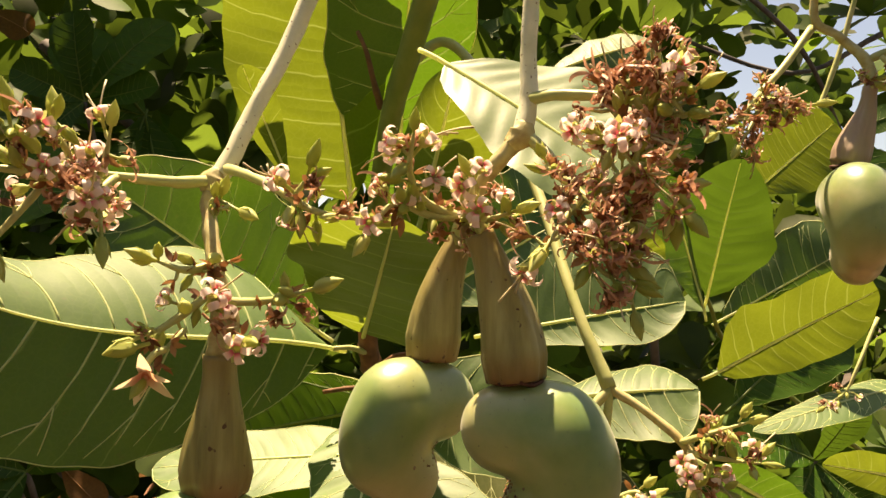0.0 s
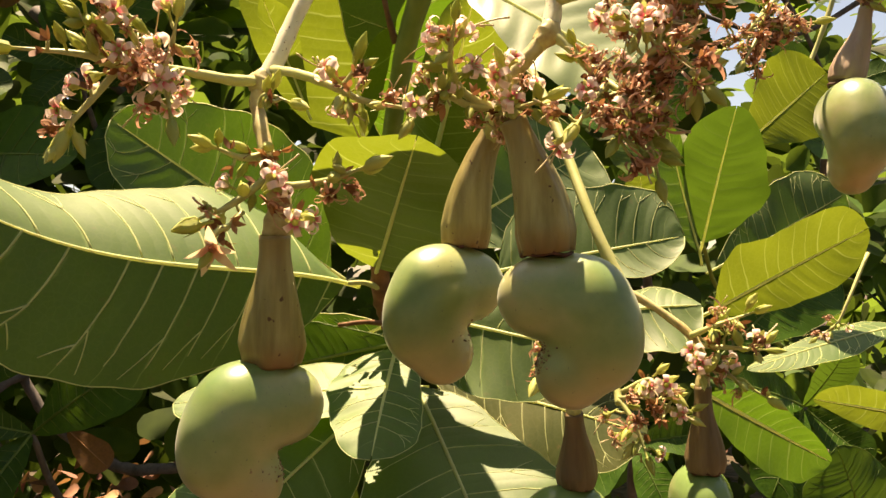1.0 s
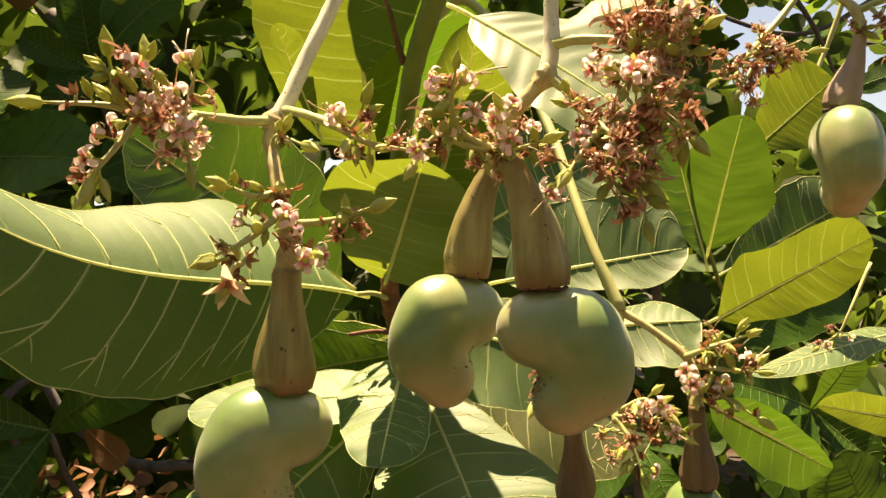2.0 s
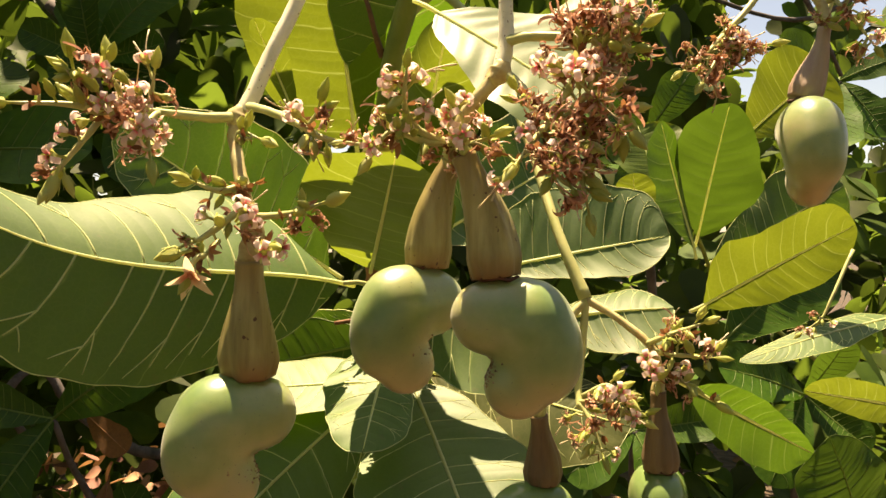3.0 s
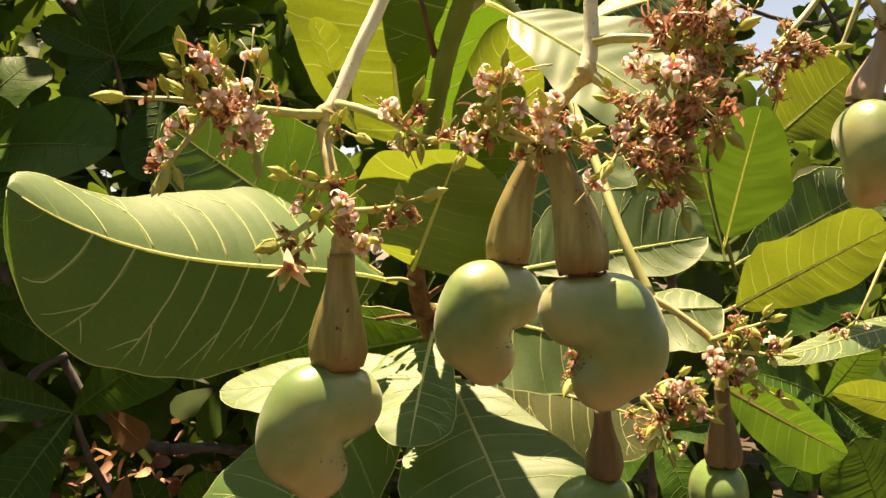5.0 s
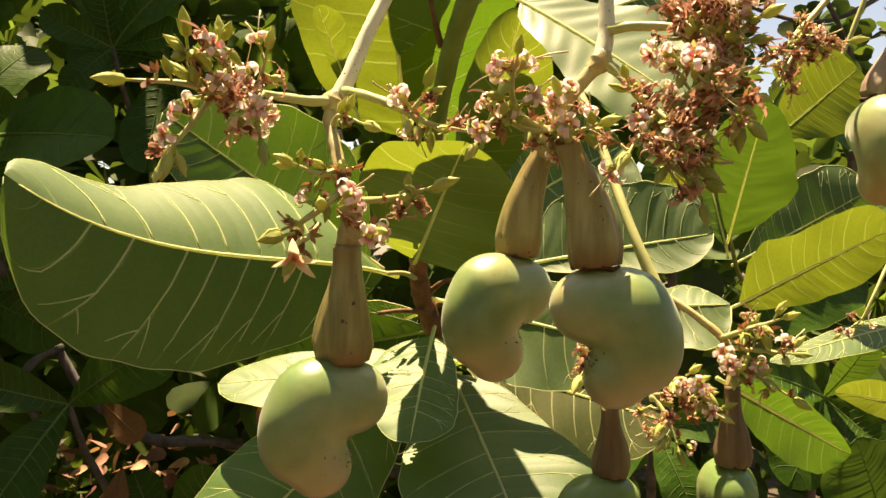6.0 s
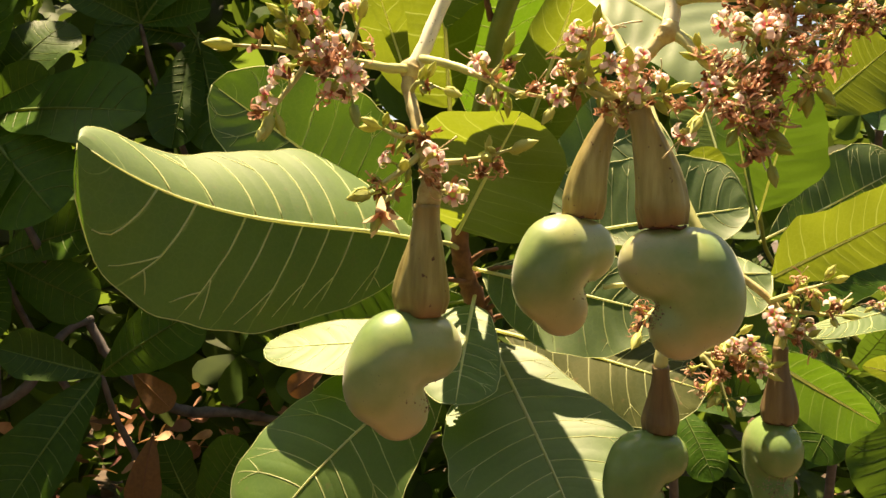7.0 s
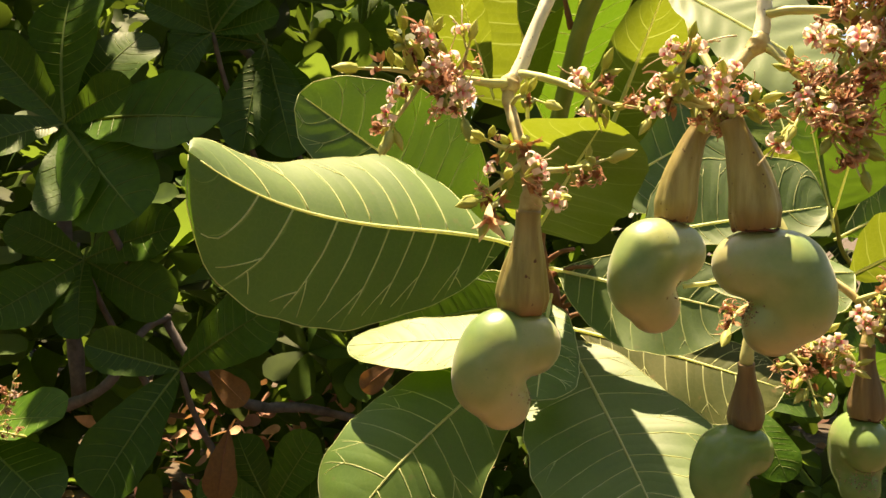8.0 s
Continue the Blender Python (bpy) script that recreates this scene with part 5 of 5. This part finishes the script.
# the stalk that carries the twin fruits
two = thing("flower_panicle", (0.0208, 0.1908, 1.5431), "stout pale flower stalk with crowded withered pink flowers and twin fruits", "flower", "flower panicles")
tube("stalk", [(0.0249, 0.1969, 1.5997), (0.0222, 0.1944, 1.5669), (0.0219, 0.1926, 1.5523), (0.0200, 0.1908, 1.5418)], [0.0023, 0.0022, 0.0023, 0.0027], STALK_PALE, two, 10, rough=0.15)
tube("stalk", [(0.0201, 0.1908, 1.5425), (0.0136, 0.1908, 1.5350), (0.0089, 0.1918, 1.5288), (0.0072, 0.1928, 1.5213), (0.0081, 0.1860, 1.5154)], [0.0023, 0.0021, 0.0023, 0.0030, 0.0038], STALK_RED, two, 10, rough=0.25)
tube("stalk", [(0.0073, 0.1928, 1.5221), (0.0059, 0.1978, 1.5194), (0.0055, 0.2029, 1.5166)], [0.0034, 0.0034, 0.0034], STALK, two, 9, rough=0.25)
spray(two, [(0.0085, 0.1898, 1.5267), (0.0063, 0.1868, 1.5203), (0.0053, 0.1859, 1.5151)], 0, (2, 4, 2, 6), 34, 31, 0.006)
spray(two, [(0.0056, 0.1878, 1.5205), (-0.0037, 0.1796, 1.5233), (-0.0075, 0.1734, 1.5294), (-0.0065, 0.1673, 1.5374)], 0.0013, (3, 3, 3, 3), 32, 32, 0.006, low=0.25)
spray(two, [(0.0065, 0.1878, 1.5213), (-0.0019, 0.1817, 1.5204), (-0.0114, 0.1754, 1.5226), (-0.0164, 0.1734, 1.5160)], 0.0012, (4, 2, 4, 3), 24, 33, 0.006, low=0.3)
spray(two, [(0.0082, 0.1878, 1.5247), (0.0081, 0.1818, 1.5277), (0.0070, 0.1797, 1.5293)], 0.0008, (5, 2, 1, 1), 7, 34, 0.003)
spray(two, [(0.0078, 0.1859, 1.5193), (0.0118, 0.1800, 1.5199), (0.0161, 0.1770, 1.5210)], 0.0010, (3, 3, 3, 2), 14, 35, 0.004)
spray(two, [(0.0225, 0.1917, 1.5517), (0.0282, 0.1858, 1.5510), (0.0382, 0.1800, 1.5491), (0.0440, 0.1732, 1.5462)], 0.0018, WITHERED, 4, 36, 0.004, low=0.85)
spray(two, [(0.0376, 0.1780, 1.5485), (0.0437, 0.1721, 1.5506), (0.0470, 0.1682, 1.5512), (0.0495, 0.1660, 1.5516)], 0.0012, WITHERED, 40, 37, 0.009)
spray(two, [(0.0376, 0.1780, 1.5485), (0.0398, 0.1702, 1.5407), (0.0366, 0.1652, 1.5332)], 0.0011, (0.6, 9, 1, 3), 40, 38, 0.010)
spray(two, [(0.0440, 0.1722, 1.5459), (0.0465, 0.1690, 1.5420), (0.0490, 0.1650, 1.5412), (0.0515, 0.1605, 1.5401)], 0.0012, (0.5, 9, 2, 3), 36, 39, 0.008, low=0.1)
spray(two, [(0.0198, 0.1908, 1.5428), (0.0244, 0.1879, 1.5381), (0.0298, 0.1802, 1.5288), (0.0348, 0.1724, 1.5216), (0.0398, 0.1666, 1.5174)], 0.0018, WITHERED, 30, 40, 0.008, low=0.5)
spray(two, [(0.0345, 0.1714, 1.5214), (0.0374, 0.1634, 1.5267), (0.0417, 0.1584, 1.5285), (0.0464, 0.1556, 1.5234)], 0.0013, (1, 8, 2, 3), 40, 41, 0.009)
spray(two, [(0.0309, 0.1782, 1.5267), (0.0246, 0.1721, 1.5295), (0.0225, 0.1680, 1.5317)], 0.0009, (5, 3, 1, 2), 9, 42, 0.004)
spray(two, [(0.0320, 0.1763, 1.5247), (0.0261, 0.1663, 1.5175), (0.0217, 0.1613, 1.5117)], 0.0010, (2, 6, 1, 2), 26, 43, 0.007)
spray(two, [(0.0342, 0.1704, 1.5204), (0.0337, 0.1615, 1.5128), (0.0305, 0.1585, 1.5080)], 0.0011, (1, 9, 1, 2), 30, 44, 0.009)
spray(two, [(0.0368, 0.1665, 1.5166), (0.0381, 0.1607, 1.5067), (0.0393, 0.1588, 1.4991)], 0.0010, (0, 2, 8, 2), 16, 45, 0.006)
spray(two, [(0.0381, 0.1653, 1.5332), (0.0353, 0.1612, 1.5352)], 0, (6, 2, 0, 0), 8, 46, 0.004)
spray(two, [(0.0464, 0.1556, 1.5220), (0.0485, 0.1537, 1.5187)], 0.0008, (2, 4, 3, 1), 10, 47, 0.006)
spray(two, [(0.0475, 0.1664, 1.5412), (0.0510, 0.1624, 1.5440), (0.0535, 0.1585, 1.5450)], 0.0008, BUDDY, 9, 48, 0.004)

tube("node", [(0.0208, 0.1913, 1.5448), (0.0198, 0.1907, 1.5418), (0.0170, 0.1907, 1.5389)], [0.0024, 0.0034, 0.0024], STALK_RED, two, 16, 6, rough=0.35, label="brown ringed node where the stalk forks")
# the long stalk that forks below
three = thing("flower_panicle", (0.0557, 0.2597, 1.4712), "long thin flower stalk forking into small pink flower clusters", "flower", "flower panicles")
tube("stalk", [(-0.0183, 0.3559, 1.6104), (-0.0005, 0.3561, 1.6235), (0.0144, 0.3466, 1.6084), (0.0264, 0.3323, 1.5841), (0.0382, 0.3032, 1.5429), (0.0471, 0.2740, 1.4993), (0.0562, 0.2617, 1.4712)], [0.0030, 0.0024, 0.0023, 0.0023, 0.0022, 0.0020, 0.0026], STALK, three, 9, rough=0.1)
tube("stalk", [(0.0562, 0.2617, 1.4712), (0.0669, 0.2580, 1.4642), (0.0777, 0.2534, 1.4547), (0.0802, 0.2506, 1.4464), (0.0798, 0.2487, 1.4369)], [0.0017, 0.0014, 0.0016, 0.0019, 0.0026], STALK_RED, three, 9, rough=0.2)
tube("stalk", [(0.0562, 0.2617, 1.4712), (0.0542, 0.2599, 1.4520), (0.0518, 0.2551, 1.4395), (0.0512, 0.2502, 1.4317)], [0.0016, 0.0014, 0.0014], STALK, three, 7, rough=0.2)
tube("stalk", [(0.0562, 0.2617, 1.4712), (0.0454, 0.2597, 1.4587), (0.0391, 0.2598, 1.4411), (0.0372, 0.2600, 1.4268)], [0.0018, 0.0018, 0.0024, 0.003], STALK, three, 7, rough=0.2)
spray(three, [(0.0774, 0.2524, 1.4548), (0.0832, 0.2444, 1.4587), (0.0932, 0.2386, 1.4632)], 0.0012, (3, 2, 5, 3), 24, 61, 0.007)
spray(three, [(0.0787, 0.2504, 1.4518), (0.0870, 0.2436, 1.4514), (0.0972, 0.2388, 1.4509)], 0.0011, (2, 2, 6, 3), 24, 62, 0.007)
spray(three, [(0.0794, 0.2485, 1.4467), (0.0781, 0.2436, 1.4421)], 0.0009, (5, 4, 2, 2), 14, 63, 0.006)
spray(three, [(0.0805, 0.2486, 1.4446), (0.0885, 0.2428, 1.4411), (0.0966, 0.2381, 1.4357)], 0.0010, (1, 2, 6, 3), 16, 64, 0.006)
spray(three, [(0.0513, 0.2502, 1.4339), (0.0601, 0.2443, 1.4348), (0.0711, 0.2406, 1.4292)], 0.0011, (2, 3, 6, 3), 28, 65, 0.009)
spray(three, [(0.0513, 0.2502, 1.4339), (0.0548, 0.2444, 1.4265), (0.0576, 0.2406, 1.4169)], 0.0011, (4, 4, 3, 3), 26, 66, 0.008)
spray(three, [(0.0523, 0.2502, 1.4360), (0.0604, 0.2452, 1.4409), (0.0650, 0.2404, 1.4375)], 0.0010, (3, 3, 4, 3), 20, 67, 0.009)
spray(three, [(0.0365, 0.2496, 1.4532), (0.0250, 0.2293, 1.4513), (0.0200, 0.2213, 1.4455)], 0.0009, (0, 6, 0, 6), 16, 68, 0.005)

# the stalk with the pale fruit
four = thing("flower_panicle", (0.1604, 0.2843, 1.5918), "reddish forked flower stalk with withered flowers, bearing a pale fruit", "flower", "flower panicles")
tube("stalk", [(0.1527, 0.2899, 1.6556), (0.1449, 0.2928, 1.6137), (0.1523, 0.2886, 1.6021), (0.1598, 0.2843, 1.5912), (0.1610, 0.2831, 1.5796)], [0.0012, 0.0016, 0.0017, 0.0022, 0.0026], STALK_RED, four, 9, rough=0.25)
tube("stalk", [(0.1598, 0.2843, 1.5912), (0.1688, 0.2821, 1.5948), (0.1839, 0.2787, 1.5997), (0.2049, 0.2773, 1.6206)], [0.0015, 0.0015, 0.0016, 0.0018], STALK, four, 9, rough=0.2)
tube("stalk", [(0.1441, 0.2932, 1.6071), (0.1303, 0.2864, 1.5903), (0.1178, 0.2803, 1.5777)], [0.0016, 0.0014, 0.0014], STALK, four, 8, rough=0.15)
spray(four, [(0.1178, 0.2803, 1.5777), (0.1065, 0.2710, 1.5669), (0.0966, 0.2665, 1.5597)], 0.0011, WITHERED, 34, 71, 0.010)
spray(four, [(0.1178, 0.2803, 1.5777), (0.1216, 0.2728, 1.5704), (0.1304, 0.2658, 1.5696)], 0.0011, (3, 6, 4, 3), 28, 72, 0.009)
spray(four, [(0.1180, 0.2784, 1.5751), (0.1106, 0.2712, 1.5638), (0.1046, 0.2668, 1.5557)], 0.0010, WITHERED, 22, 73, 0.008)
spray(four, [(0.1598, 0.2816, 1.5877), (0.1592, 0.2792, 1.5784)], 0, (1, 2, 2, 6), 12, 74, 0.005)
spray(four, [(0.1640, 0.2813, 1.5919), (0.1695, 0.2770, 1.5820), (0.1765, 0.2757, 1.5712)], 0.001, MIXED, 26, 75, 0.010)

# small panicles behind
five = thing("flower_panicle", (-0.6126, 0.6751, 1.2712), "small panicle of pale brown dry flowers", "flower", "flower panicles")
spray(five, [(-0.6126, 0.6751, 1.2712), (-0.5828, 0.6687, 1.2973), (-0.5744, 0.6701, 1.3264)], 0.0014, WITHERED, 40, 81, 0.012, size=1.3)
spray(five, [(-0.6126, 0.6751, 1.2712), (-0.5854, 0.6678, 1.2711), (-0.5709, 0.6693, 1.2683)], 0.0014, WITHERED, 20, 82, 0.010, size=1.3)
six = thing("flower_panicle", (0.2900, 0.5145, 1.4735), "small distant panicle with pale pink flowers", "flower", "flower panicles")
spray(six, [(0.2959, 0.5244, 1.4898), (0.2757, 0.5145, 1.4574), (0.2674, 0.5146, 1.4413), (0.2532, 0.5144, 1.4313)], 0.0014, MIXED, 24, 83, 0.008, low=0.6)
